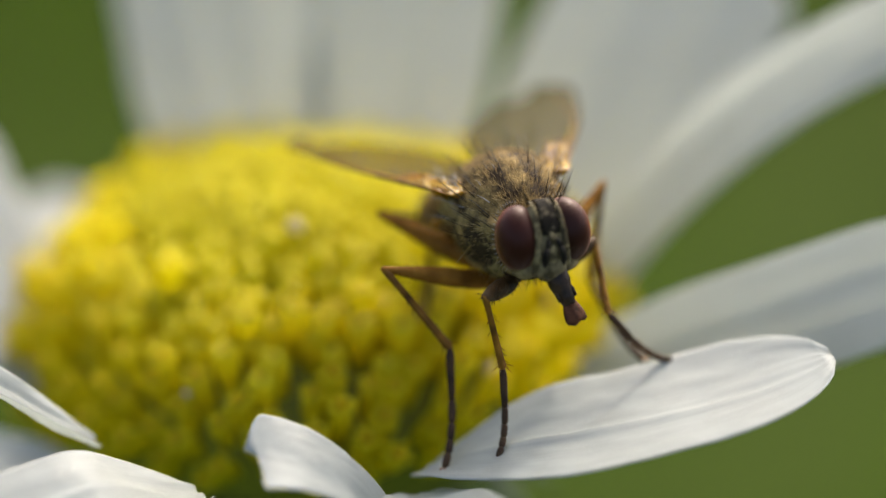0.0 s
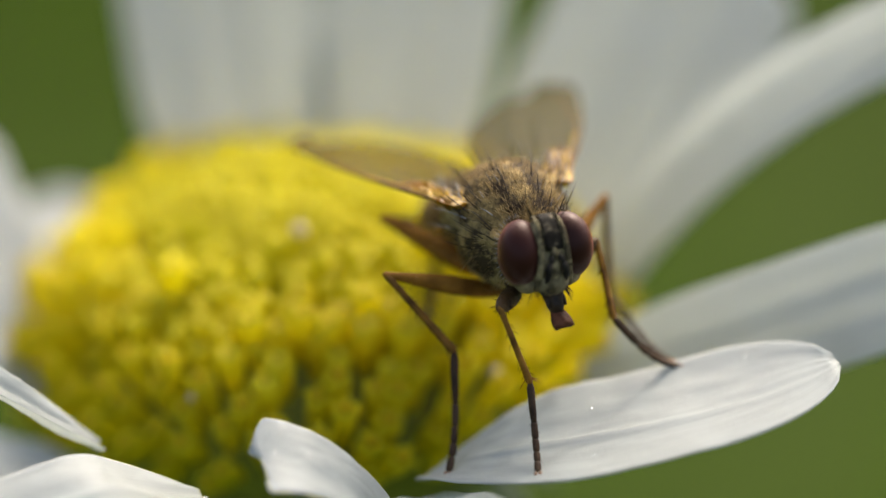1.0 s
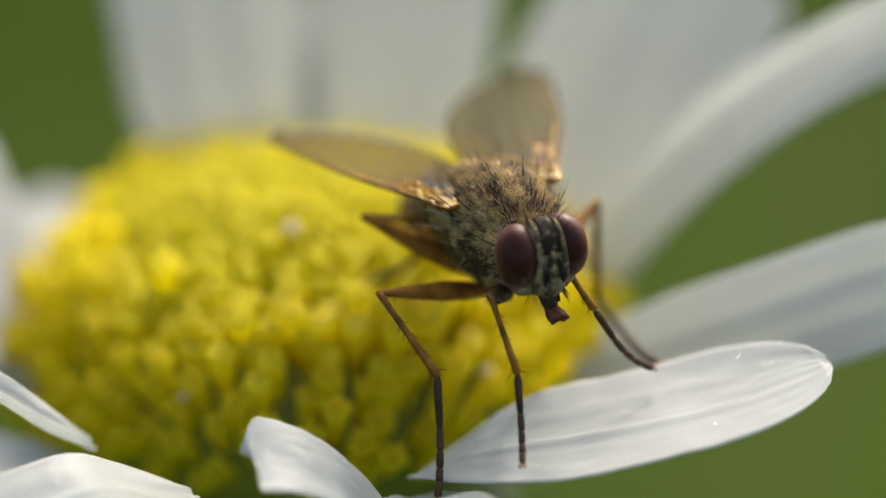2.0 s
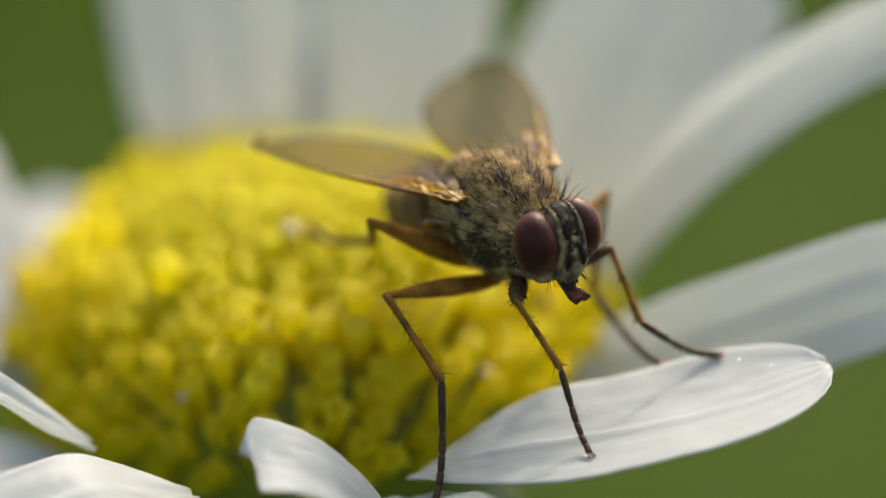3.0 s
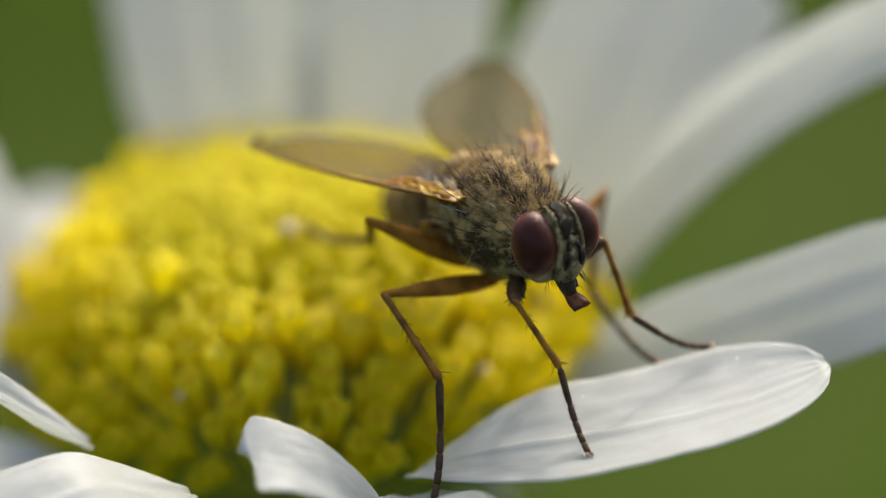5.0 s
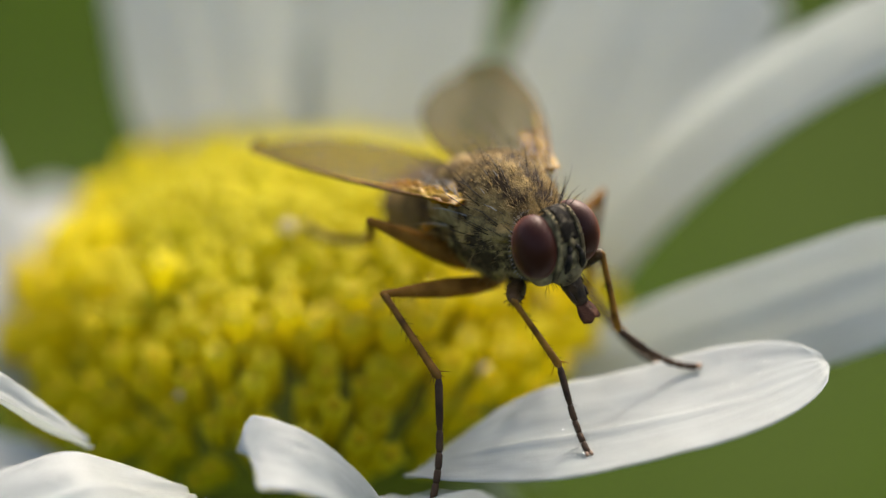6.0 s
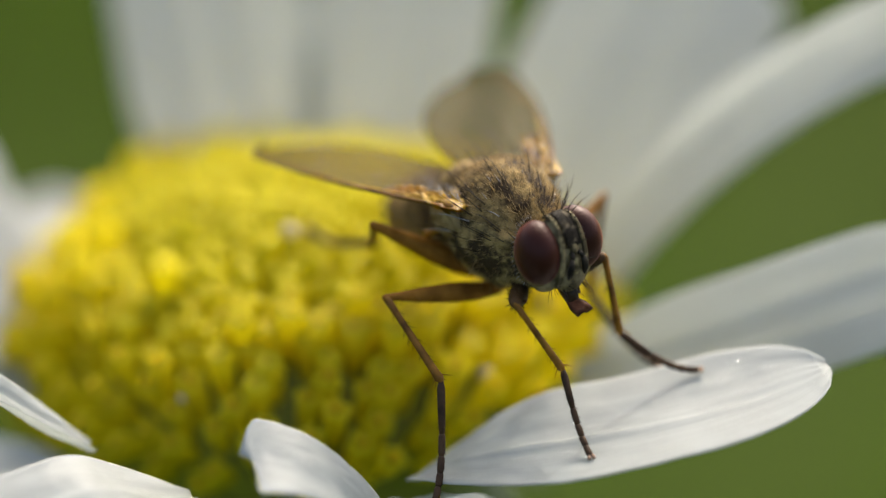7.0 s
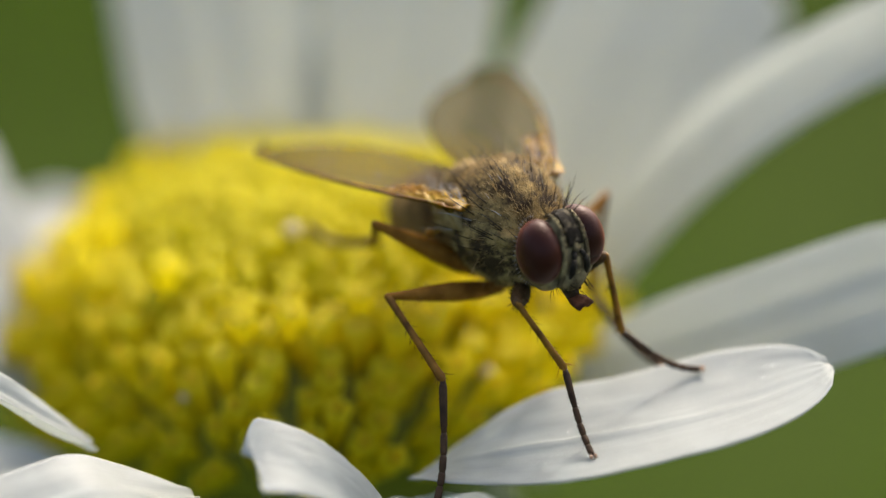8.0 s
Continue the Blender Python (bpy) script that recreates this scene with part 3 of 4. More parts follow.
def head_parts(fly):
    """The head about its neck: x ahead from there."""
    bm = bmesh.new()
    blob(bm, (0.52, 0, -0.05), (0.50, 0.86, 0.84), rough=0.02)
    blob(bm, (0.78, 0, -0.52), (0.34, 0.42, 0.40), rough=0.03, seg=18)          # lower face
    blob(bm, (0.50, 0.42, -0.56), (0.36, 0.36, 0.28), rough=0.05, seg=20)       # cheeks
    blob(bm, (0.50, -0.42, -0.56), (0.36, 0.36, 0.28), rough=0.05, seg=20)
    blob(bm, (0.05, 0, 0), (0.3, 0.3, 0.3), seg=14)
    head = part("head", bm, FACE, fly, "silvery grey head with bristles")
    head.location = HEAD_PIVOT * S
    for s in (1, -1):
        bm = bmesh.new()
        blob(bm, (0.455, s * 0.575, 0.085), (0.595, 0.505, 0.735), (0, -8, s * 20), 44)
        part("eye", bm, EYE_RED, head, "dark wine-red compound eye")
        bm = bmesh.new()
        blob(bm, (0.40, s * 0.545, 0.03), (0.575, 0.495, 0.755), (0, -8, s * 20), 36, rough=0.012)
        part("eye_rim", bm, RIM, head, "pale dusted rim behind the eye")

    def brow(a, y, lift):
        """A place on the forehead at angle a from straight ahead."""
        return (0.52 + (0.52 + lift) * math.cos(a) * (1 - 0.10 * (y / 0.4) ** 2), y, -0.05 + (0.91 + lift) * math.sin(a) * (1 - 0.05 * (y / 0.4) ** 2))
    bm = bmesh.new()                    # black stripe between the eyes
    vs = []
    for i in range(17):
        a = radians(114 - 97 * i / 16)
        row = []
        for k in range(9):
            q = k / 4 - 1
            y = q * (0.185 + 0.03 * i / 16)
            row.append(bm.verts.new(brow(a, y, 0.035 + 0.012 * noise.noise(Vector((i * 0.7, q * 2, 4))))))
        vs.append(row)
    for a, b in zip(vs, vs[1:]):
        for k in range(8):
            bm.faces.new((a[k], b[k], b[k + 1], a[k + 1]))
    bmesh.ops.solidify(bm, geom=bm.faces, thickness=0.06)
    part("forehead_stripe", bm, STRIPE, head, "velvet black frontal stripe")
    for s in (1, -1):
        bm = bmesh.new()
        rows = []
        for i in range(28):
            a = radians(116 - 6.1 * i)
            y0, y1 = 0.185 + 0.085 * i / 21, 0.275 + 0.15 * (i / 21) ** 1.2
            rows.append([bm.verts.new(brow(a, s * (y0 + (y1 - y0) * k / 4), 0.022 + 0.02 * math.sin(k / 4 * math.pi) + 0.016 * noise.noise(Vector((i * 0.9, k, s))))) for k in range(5)])
        for a, b in zip(rows, rows[1:]):
            for k in range(4):
                bm.faces.new((a[k], b[k], b[k + 1], a[k + 1]))
        bmesh.ops.recalc_face_normals(bm, faces=bm.faces)
        bmesh.ops.solidify(bm, geom=bm.faces, thickness=0.05)
        part("orbit_strip", bm, GOLD, head, "pale golden rim along the eye")
    bm = bmesh.new()
    blob(bm, (1.03, 0, 0.20), (0.07, 0.12, 0.15), (0, -14, 0), seg=16, rough=0.05)
    part("lunule", bm, GOLD, head, "pale knob above the antennae")
    bm = bmesh.new()
    blob(bm, (1.02, 0, -0.32), (0.10, 0.15, 0.33), (0, 6, 0), seg=18, rough=0.03)
    part("face_plate", bm, GOLD, head, "pale hollow between the antennae")
    for s in (1, -1):
        bm = bmesh.new()
        tube(bm, [(1.02, s * 0.07, 0.10), (1.09, s * 0.12, 0.04), (1.12, s * 0.16, -0.06)], (0.045, 0.06, 0.055), 8)
        tube(bm, [(1.12, s * 0.16, -0.04), (1.13, s * 0.19, -0.16), (1.10, s * 0.22, -0.34), (1.04, s * 0.24, -0.50)], (0.055, 0.075, 0.075, 0.03), 10)
        hair(bm, (1.11, s * 0.17, -0.12), (0.5, s * 0.8, 0.1), 0.55, 0.012, Vector((0, 0, -0.15)))
        part("antenna", bm, FEELER, head, "short dark drooping antenna")
    bm = bmesh.new()                    # bristles of crown, orbits, back of the eyes and mouth edge
    for s in (1, -1):
        for i in range(9):
            a = radians(100 - 10 * i)
            hair(bm, (0.52 + 0.58 * math.cos(a), s * (0.24 + 0.012 * i), -0.05 + 0.90 * math.sin(a)), (0.6 + rnd(-.2, .2), -s * 0.5, 0.55), rnd(0.22, 0.36), 0.011, Vector((0.1, -s * 0.2, 0.1)))
            blob(bm, brow(a, s * (0.222 + 0.007 * i + rnd(-.035, .035)), 0.04), [rnd(0.014, 0.026)] * 3, seg=6)
        for i in range(4):
            hair(bm, (0.28 + 0.1 * i, s * (0.18 + 0.06 * i), 0.80), (-0.15 + 0.25 * i, s * 0.45, 1), rnd(0.4, 0.65), 0.014, Vector((0.25, 0, 0)))
        for i in range(11):
            hair(bm, (0.62 + 0.038 * i + rnd(-.03, .03), s * (0.43 - 0.024 * i), -0.80 + 0.008 * i), (0.45 + rnd(-.6, .6), s * rnd(0, 0.7), -1), rnd(0.14, 0.36), 0.010, Vector((0.25, 0, 0)))
        hair(bm, (1.04, s * 0.24, -0.66), (0.9, -s * 0.25, -0.25), 0.5, 0.016, Vector((0, 0, -0.15)))
        for i in range(7):
            hair(bm, (1.05, s * (0.2 + 0.012 * i), -0.62 + 0.07 * i), (0.8, -s * 0.4, 0.2), rnd(0.10, 0.2), 0.009)
    part("bristles", bm, BRISTLE, head, "fine black head bristles")
    bm = bmesh.new()                    # fringe behind the eyes
    for s in (1, -1):
        for i in range(26):
            a = radians(100 - 205 * i / 25)
            hair(bm, (0.16, s * (0.54 + 0.47 * math.cos(a)), 0.04 + 0.77 * math.sin(a)), (-0.25, s * math.cos(a), math.sin(a) + 0.1), rnd(0.06, 0.11), 0.010)
    part("eye_fringe", bm, SILVER, head, "short silver hairs behind the eyes")
    # mouth
    bm = bmesh.new()
    tube(bm, [(0.62, 0, -0.35), (0.70, 0, -0.80), (0.83, 0, -1.08), (0.93, 0, -1.25)], (0.28, 0.25, 0.19, 0.14), 14)
    prob = part("proboscis", bm, DARK, head, "dark tapering proboscis")
    bm = bmesh.new()
    tube(bm, [(-0.12, 0, 0.08), (0.02, 0, 0.02), (0.14, 0, -0.03), (0.27, 0, -0.08), (0.37, 0, -0.11), (0.40, 0, -0.12)], (0.13, 0.18, 0.22, 0.25, 0.23, 0.14), 22)
    for v in bm.verts:                  # two flared pads with a groove between them and a ragged rim
        q = max(0, v.co.x / 0.3)
        v.co.z = v.co.z * 0.52 + 0.05 * q * math.exp(-(v.co.y / 0.06) ** 2)
        v.co += v.co.normalized() * q * 0.09 * noise.noise(v.co * 9)
    for i in range(14):
        hair(bm, (0.08 + rnd(0, .24), rnd(-.18, .18), -0.14 + rnd(0, .08)), (rnd(-.2, 1), rnd(-.6, .6), -0.7), rnd(0.05, 0.10), 0.006)
    lab = part("labellum", bm, MOUTH, head, "reddish-brown sponging pad")
    palps = []
    for s in (1, -1):
        bm = bmesh.new()
        tube(bm, [(0.74, s * 0.16, -0.78), (0.86, s * 0.19, -0.95), (0.93, s * 0.19, -1.10)], (0.035, 0.05, 0.04), 7)
        palps.append(part("palp", bm, DARK, head))
    return head, [prob] + palps, lab


def wing_half(fly, s):
    """A wing of 5.7 mm from its hinge, spread back and out, with raised veins and an amber base."""
    def edge(q):
        """Front and hind edge at q along the wing."""
        front = 0.16 + 0.34 * math.sin(min(1, q * 0.98) * math.pi) ** 0.9 + 0.10 * q
        back = -0.45 - 1.72 * math.sin(min(1.0, 0.16 + q * 0.58) * math.pi) ** 0.62
        mid = -0.70                     # the apex lies near the front edge
        if q > 0.90:
            front = mid + (front - mid) * max(0.012, 1 - ((q - 0.90) / 0.10) ** 2.2) ** 0.5
        if q > 0.52:
            back = mid + (back - mid) * max(0.012, 1 - ((q - 0.52) / 0.48) ** 2.3) ** 0.48
        return front, back
    L = 5.75
    def at(q, c):
        f, b = edge(q)
        y = f + (b - f) * c
        return Vector((q * L, y, 0.10 * math.sin(c * 5 + q * 2) * 0.5 + 0.25 * q * (1 - c) * 0.3 - 0.18 * c * q + 0.008 * math.sin(c * 24)))
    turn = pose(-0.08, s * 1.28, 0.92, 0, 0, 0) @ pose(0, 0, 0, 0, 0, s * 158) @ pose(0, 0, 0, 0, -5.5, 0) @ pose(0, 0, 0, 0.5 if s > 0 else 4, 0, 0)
    flip = Matrix.Diagonal((1, -s, 1, 1))
    m = turn @ flip
    bm = bmesh.new()
    nl, nc = 36, 16
    g = [[bm.verts.new(m @ at(i / nl, j / nc)) for j in range(nc + 1)] for i in range(nl + 1)]
    for i in range(nl):
        for j in range(nc):
            bm.faces.new((g[i][j], g[i][j + 1], g[i + 1][j + 1], g[i + 1][j]))
    bmesh.ops.recalc_face_normals(bm, faces=bm.faces)
    bmesh.ops.solidify(bm, geom=bm.faces, thickness=0.012)
    wing = part("wing", bm, WING, fly, "smoky brown translucent wing")
    runs = (((0.0, 0.02), (0.5, 0.0), (0.97, 0.2)), ((0, 0.1), (0.3, 0.1), (0.62, 0.02)), ((0, 0.2), (0.45, 0.2), (0.96, 0.22)), ((0, 0.3), (0.5, 0.32), (0.98, 0.42)),
            ((0, 0.42), (0.4, 0.52), (0.94, 0.62)), ((0, 0.5), (0.35, 0.72), (0.78, 0.92)), ((0, 0.6), (0.2, 0.8), (0.42, 0.97)), ((0.42, 0.32), (0.43, 0.42), (0.44, 0.54)), ((0.7, 0.36), (0.72, 0.46), (0.70, 0.58)))
    for a, b, c in runs:
        bm = bmesh.new()
        pts = []
        for i in range(15):
            t = i / 14
            q = a[0] * (1 - t) ** 2 + 2 * b[0] * t * (1 - t) + c[0] * t * t
            k = a[1] * (1 - t) ** 2 + 2 * b[1] * t * (1 - t) + c[1] * t * t
            pts.append(m @ (at(q, k) + Vector((0, 0, 0.005))))
        tube(bm, pts, [{0.02: 0.045, 0.1: 0.06}.get(a[1], 0.018) * (1 - (0.8 if a[1] == 0.1 else 0.6) * i / 14) for i in range(15)], 6)
        part("vein", bm, HINGE if a[1] == 0.1 else SHIN if a[1] == 0.02 else VEIN, wing)
    bm = bmesh.new()                    # crumpled amber membrane at the hinge
    rows = []
    for i in range(31):
        row = []
        for k in range(17):
            q, u = i / 30, k / 16
            fade = min(1, 5 * q) * min(1, 4 * (1 - q)) * min(1, 5 * u, 5 * (1 - u))
            fold = 0.5 - abs(noise.noise(Vector((q * 6.0 + s * 3, u * 5.5 + q * 2, 1.7)))) * 1.6 + 0.4 * noise.noise(Vector((q * 11, u * 11, 5 + s)))
            row.append(bm.verts.new(m @ Vector((-0.32 + 2.15 * q, 0.28 - (0.85 - 0.35 * q) * u, 0.04 + 0.30 * fade * fold))))
        rows.append(row)
    for a, b in zip(rows, rows[1:]):
        for k in range(16):
            bm.faces.new((a[k], a[k + 1], b[k + 1], b[k]))
    bmesh.ops.recalc_face_normals(bm, faces=bm.faces)
    bmesh.ops.solidify(bm, geom=bm.faces, thickness=0.025)
    part("hinge_membrane", bm, HINGE, wing, "crumpled amber membrane at the wing base")
    for x, y, a, b in ((0.10, -0.42, 0.34, 0.20), (-0.02, 0.05, 0.30, 0.17)):
        bm = bmesh.new()
        blob(bm, m @ Vector((x, y, 0.02)), (a, b, 0.09), (s * (14 + rnd(-14, 14)), -7 + rnd(-8, 8), s * (158 + rnd(-16, 16))), 20, rough=0.09)
        part("hinge_plate", bm, HINGE, wing, "amber plate at the wing base")
    bm = bmesh.new()                    # pale scale behind the hinge
    blob(bm, (-0.78, s * 1.16, 0.36), (0.52, 0.20, 0.36), (s * -12, 10, s * 14), 20, rough=0.10)
    blob(bm, (-0.55, s * 1.22, 0.80), (0.36, 0.26, 0.07), (s * 16, 12, s * 20), 16, rough=0.10)
    blob(bm, (-0.36, s * 1.20, 0.50), (0.42, 0.17, 0.30), (s * -10, 14, s * 6), 20, rough=0.08)
    part("calypter", bm, SCALE, fly, "pale scale behind the wing")
    return wing


def leg(fly, side, pair):
    """Hip piece with thigh, shin and foot; each rod runs along its own z from its upper joint."""
    name = f"{side}_{pair}"
    thigh, shin, foot = BONES[pair]
    s = 1 if side == "left" else -1
    hip = Vector(HIPS[name])
    bm = bmesh.new()
    root = hip + Vector((-0.05, -s * 0.05, 0.55))
    tube(bm, [root, root.lerp(hip, 0.5) + Vector((0.06, s * 0.05, 0)), hip, hip + (hip - root).normalized() * 0.10], (0.24, 0.25, 0.17, 0.06), 12)
    for i in range(60):
        a = rnd(0, math.tau)
        hair(bm, root.lerp(hip, rnd(0.2, 1)) + Vector((0.17 * math.cos(a), 0.17 * math.sin(a), 0)), (math.cos(a) + 0.2, math.sin(a), rnd(-1.2, -0.1)), rnd(0.12, 0.3), 0.008)
    coxa = part("leg", bm, DARK if pair == "fore" else LEG, fly, f"{pair} leg, amber brown with a dark foot")
    k = {"fore": 1.0, "mid": 1.14, "hind": 1.3}[pair]
    bones = []
    bm = bmesh.new()
    tube(bm, [(0, 0, z * thigh) for z in (-0.03, 0.04, 0.18, 0.42, 0.7, 0.9, 1.0, 1.03)], [q * k for q in ((0.07, 0.14, 0.20, 0.22, 0.20, 0.14, 0.105, 0.05) if pair == "fore" else (0.07, 0.13, 0.185, 0.195, 0.14, 0.085, 0.07, 0.04))], 12)
    for i in range(120 if pair == "fore" else 34):
        a, z = rnd(0, math.tau), rnd(0.08, 0.95) * thigh
        hair(bm, (0.14 * math.cos(a), 0.14 * math.sin(a), z), (math.cos(a), math.sin(a), 0.9), rnd(0.1, 0.22), 0.008)
    bones.append(part("femur", bm, FEMUR if pair == "fore" else LEG, coxa))
    bm = bmesh.new()
    tube(bm, [(0, 0, z * shin) for z in (-0.03, 0.02, 0.2, 0.55, 0.85, 0.97, 1.02)], [q * k for q in (0.045, 0.078, 0.066, 0.072, 0.082, 0.095, 0.045)], 10)
    for i in range(30):
        a, z = rnd(0, math.tau), rnd(0.1, 0.98) * shin
        hair(bm, (0.08 * math.cos(a), 0.08 * math.sin(a), z), (math.cos(a), math.sin(a), 1.2), rnd(0.10, 0.2), 0.008)
    for i in range(5):
        a = i * math.tau / 5
        hair(bm, (0.08 * math.cos(a), 0.08 * math.sin(a), shin * 0.95), (math.cos(a), math.sin(a), 0.8), rnd(0.2, 0.32), 0.013)
    bones.append(part("tibia", bm, AMBER if pair == "fore" else SHIN, coxa))
    bm = bmesh.new()
    sag = 0.10 * foot
    def mid(q):
        return Vector((sag * 4 * q * (1 - q) * (0.4 + q), 0, q * foot))
    cuts = (0, 0.42, 0.6, 0.74, 0.85, 0.97)
    for a, b in zip(cuts, cuts[1:]):
        tube(bm, [mid(a), mid(a + (b - a) * 0.15), mid(a + (b - a) * 0.8), mid(b)], [0.052 * k, (0.086 if a == 0 else 0.076) * k, 0.078 * k, 0.058 * k], 8)
    for i in range(70):
        a, z = rnd(0, math.tau), rnd(0.03, 0.95)
        c = mid(z)
        hair(bm, c + Vector((0.05 * math.cos(a), 0.05 * math.sin(a), 0)), (math.cos(a), math.sin(a), 1.1), rnd(0.06, 0.13), 0.007)
    for d in (-1, 1):
        hair(bm, mid(0.96), (-0.3, d * 0.5, 0.8), 0.16, 0.02, Vector((-0.6, 0, 0)))
        blob(bm, mid(0.99) + Vector((-0.02, d * 0.05, 0)), (0.045, 0.045, 0.06), seg=8, mat=1)
    bones.append(part("tarsus", bm, (FOOT, PAD), coxa))
    return bones


def fly():
    root = tagged(new("fly"), "brown bristly fly with red eyes standing on the petal", "fly")
    c, r = THORAX
    bm = bmesh.new()
    def hump(p):
        p.z *= 1.0 if p.z < 0 else 1.12 + 0.08 * math.cos(p.x * 2)
        p.y *= 1 - 0.16 * max(0, p.x) ** 2
        return p
    blob(bm, c, r, seg=56, rough=0.04, shape=hump)
    blob(bm, (0.85, 0, -0.5), (0.80, 0.82, 0.66), rough=0.05, seg=24, mat=1)
    blob(bm, (0.2, 0, -0.55), (1.15, 1.08, 0.74), rough=0.06, seg=30, mat=1)
    for s in (1, -1):
        blob(bm, (0.98, s * 0.72, 0.26), (0.40, 0.27, 0.26), rough=0.03, seg=16)
    for f in bm.faces:
        at = f.calc_center_median()
        rise = at.z - 0.25 * noise.noise(at * 1.8)
        if rise < -0.12:
            f.material_index = 1
        elif rise < 0.15 + 0.62 * (at.y / 1.3) ** 2:
            f.material_index = 2
    part("thorax", bm, (BODY, SIDE, FLANK), root, "brown dusted thorax with grey sides")
    bm = bmesh.new()
    blob(bm, (-1.46, 0, 0.80), (0.48, 0.70, 0.40), (0, -12, 0), 24, rough=0.03)
    part("scutellum", bm, BODY, root)
    bm = bmesh.new()
    def rings(p):
        return p * (1 + 0.025 * math.sin(p.x * 14))
    blob(bm, (-2.75, 0, -0.40), (1.8, 1.2, 1.0), (0, -10, 0), 48, rough=0.04, shape=rings)
    part("abdomen", bm, BELLY, root, "banded amber-brown abdomen")
    # bristles: long rows down the back, fuzz everywhere
    bm = bmesh.new()
    for y in (-0.88, -0.34, 0.34, 0.88):
        for x in (1.05, 0.62, 0.15, -0.35, -0.85, -1.25):
            q = 1 - (x / r[0]) ** 2 - (y / r[1]) ** 2
            if q > 0.02:
                p = Vector((x + rnd(-.06, .06), y + rnd(-.04, .04), r[2] * math.sqrt(q) * (1.12 + 0.08 * math.cos(x / r[0] * 2)) - 0.01))
                hair(bm, p, (-0.30 + rnd(-.3, .3), y * 0.55 + rnd(-.2, .2), 1), rnd(0.6, 1.1), 0.015, Vector((-0.6, 0, -0.3)))
    for s in (1, -1):
        for i in range(15):
            p, n = on_back(c, r, s * rnd(0.4, 2.3), rnd(-0.1, 0.6))
            hair(bm, p, n + Vector((-0.5, 0, 0.5)), rnd(0.45, 0.9), 0.015, Vector((-0.25, 0, 0)))
        for i in range(4):
            hair(bm, (-1.65 - 0.09 * i, s * (0.56 - 0.14 * i), 0.92), (-0.8, s * 0.35, 0.55), rnd(0.6, 0.95), 0.018, Vector((-0.15, 0, -0.1)))
        for i in range(34):
            p, n = on_oval((-2.75, 0, -0.40), (1.83, 1.22, 1.02), s * rnd(0.7, 3.1), rnd(-0.6, 0.9))
            hair(bm, p, n + Vector((-1, 0, 0.1)), rnd(0.25, 0.45), 0.012)
    for i in range(190):
        p, n = on_back(c, r, rnd(-math.pi, math.pi), math.asin(rnd(-0.1, 1)))
        hair(bm, p - n * 0.01, n + Vector((-0.8 + rnd(-.3, .3), rnd(-.3, .3), rnd(-.2, .3))), rnd(0.14, 0.34), 0.0075)
    part("bristles", bm, BRISTLE, root, "long black back bristles")
    bm = bmesh.new()
    for i in range(3000):
        p, n = on_back(c, r, rnd(-math.pi, math.pi), math.asin(rnd(-0.5, 1)))
        if abs(n.y) > 0.62 and i % 4:
            continue
        hair(bm, p - n * 0.01, n + Vector((-0.6 + rnd(-.3, .3), rnd(-.4, .4), rnd(-.3, .3))), rnd(0.06, 0.20), 0.0075)
    for i in range(420):
        p, n = on_oval((0.2, 0, -0.55), (1.15, 1.08, 0.74), rnd(-math.pi, math.pi), rnd(-1.2, 0.2))
        hair(bm, p, n + Vector((rnd(-.3, .3), rnd(-.3, .3), -0.3)), rnd(0.1, 0.28), 0.006)
    for i in range(30):                 # long pale hairs on the flanks
        p, n = on_back(c, r, rnd(-2.2, 2.2), rnd(-0.3, 0.9))
        hair(bm, p, n + Vector((rnd(-.6, .6), rnd(-.3, .3), rnd(-.2, .6))), rnd(0.35, 0.75), 0.011, Vector((-0.3, 0, -0.2)))
    part("fuzz", bm, FUZZ, root, "short pale golden fuzz")
    bm = bmesh.new()                    # stout bristles on flanks and shoulders, white glints put into their pale colour
    for s in (1, -1):
        for x, y, z, way, long in ((0.35, 1.18, 0.62, (-0.5, 0.75, 0.5), 0.95), (-0.15, 1.30, 0.28, (-0.7, 0.7, 0.25), 0.85), (-0.35, 1.12, 0.90, (-0.6, 0.5, 0.7), 0.7),
                                   (0.95, 0.75, 0.75, (0.1, 0.7, 0.8), 0.45)):
            hair(bm, (x, s * y, z), (way[0], s * way[1], way[2]), long, 0.017, Vector((-0.2, 0, -0.2)))
        for i in range(5):
            p, n = on_back(c, r, s * rnd(0.2, 2.4), rnd(0.0, 1.2))
            hair(bm, p, n + Vector((-0.7 + rnd(-.3, .3), rnd(-.3, .3), rnd(-.1, .4))), rnd(0.12, 0.3), 0.010)
        for i in range(26):
            hair(bm, (rnd(-1.3, 0.1), s * rnd(0.9, 1.35), rnd(0.8, 1.12)), (rnd(-.8, .5), s * rnd(-.3, .8), rnd(0.3, 1)), rnd(0.1, 0.35), 0.012)
    part("glint_bristle", bm, SILVER, root, "gleaming silver bristles on the flanks")
    for s in (1, -1):
        bm = bmesh.new()
        tube(bm, [(-0.85, s * 1.05, 0.1), (-1.0, s * 1.25, 0.05), (-1.1, s * 1.36, 0.0)], (0.035, 0.03, 0.04), 7)
        blob(bm, (-1.15, s * 1.42, -0.02), (0.13, 0.10, 0.10), seg=12)
        part("haltere", bm, HINGE, root, "pale knobbed haltere")
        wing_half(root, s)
    head, mouth, pad = head_parts(root)
    bones = {f"{side}_{pair}": leg(root, side, pair) for side in ("right", "left") for pair in ("fore", "mid", "hind")}
    return root, head, mouth, pad, bones


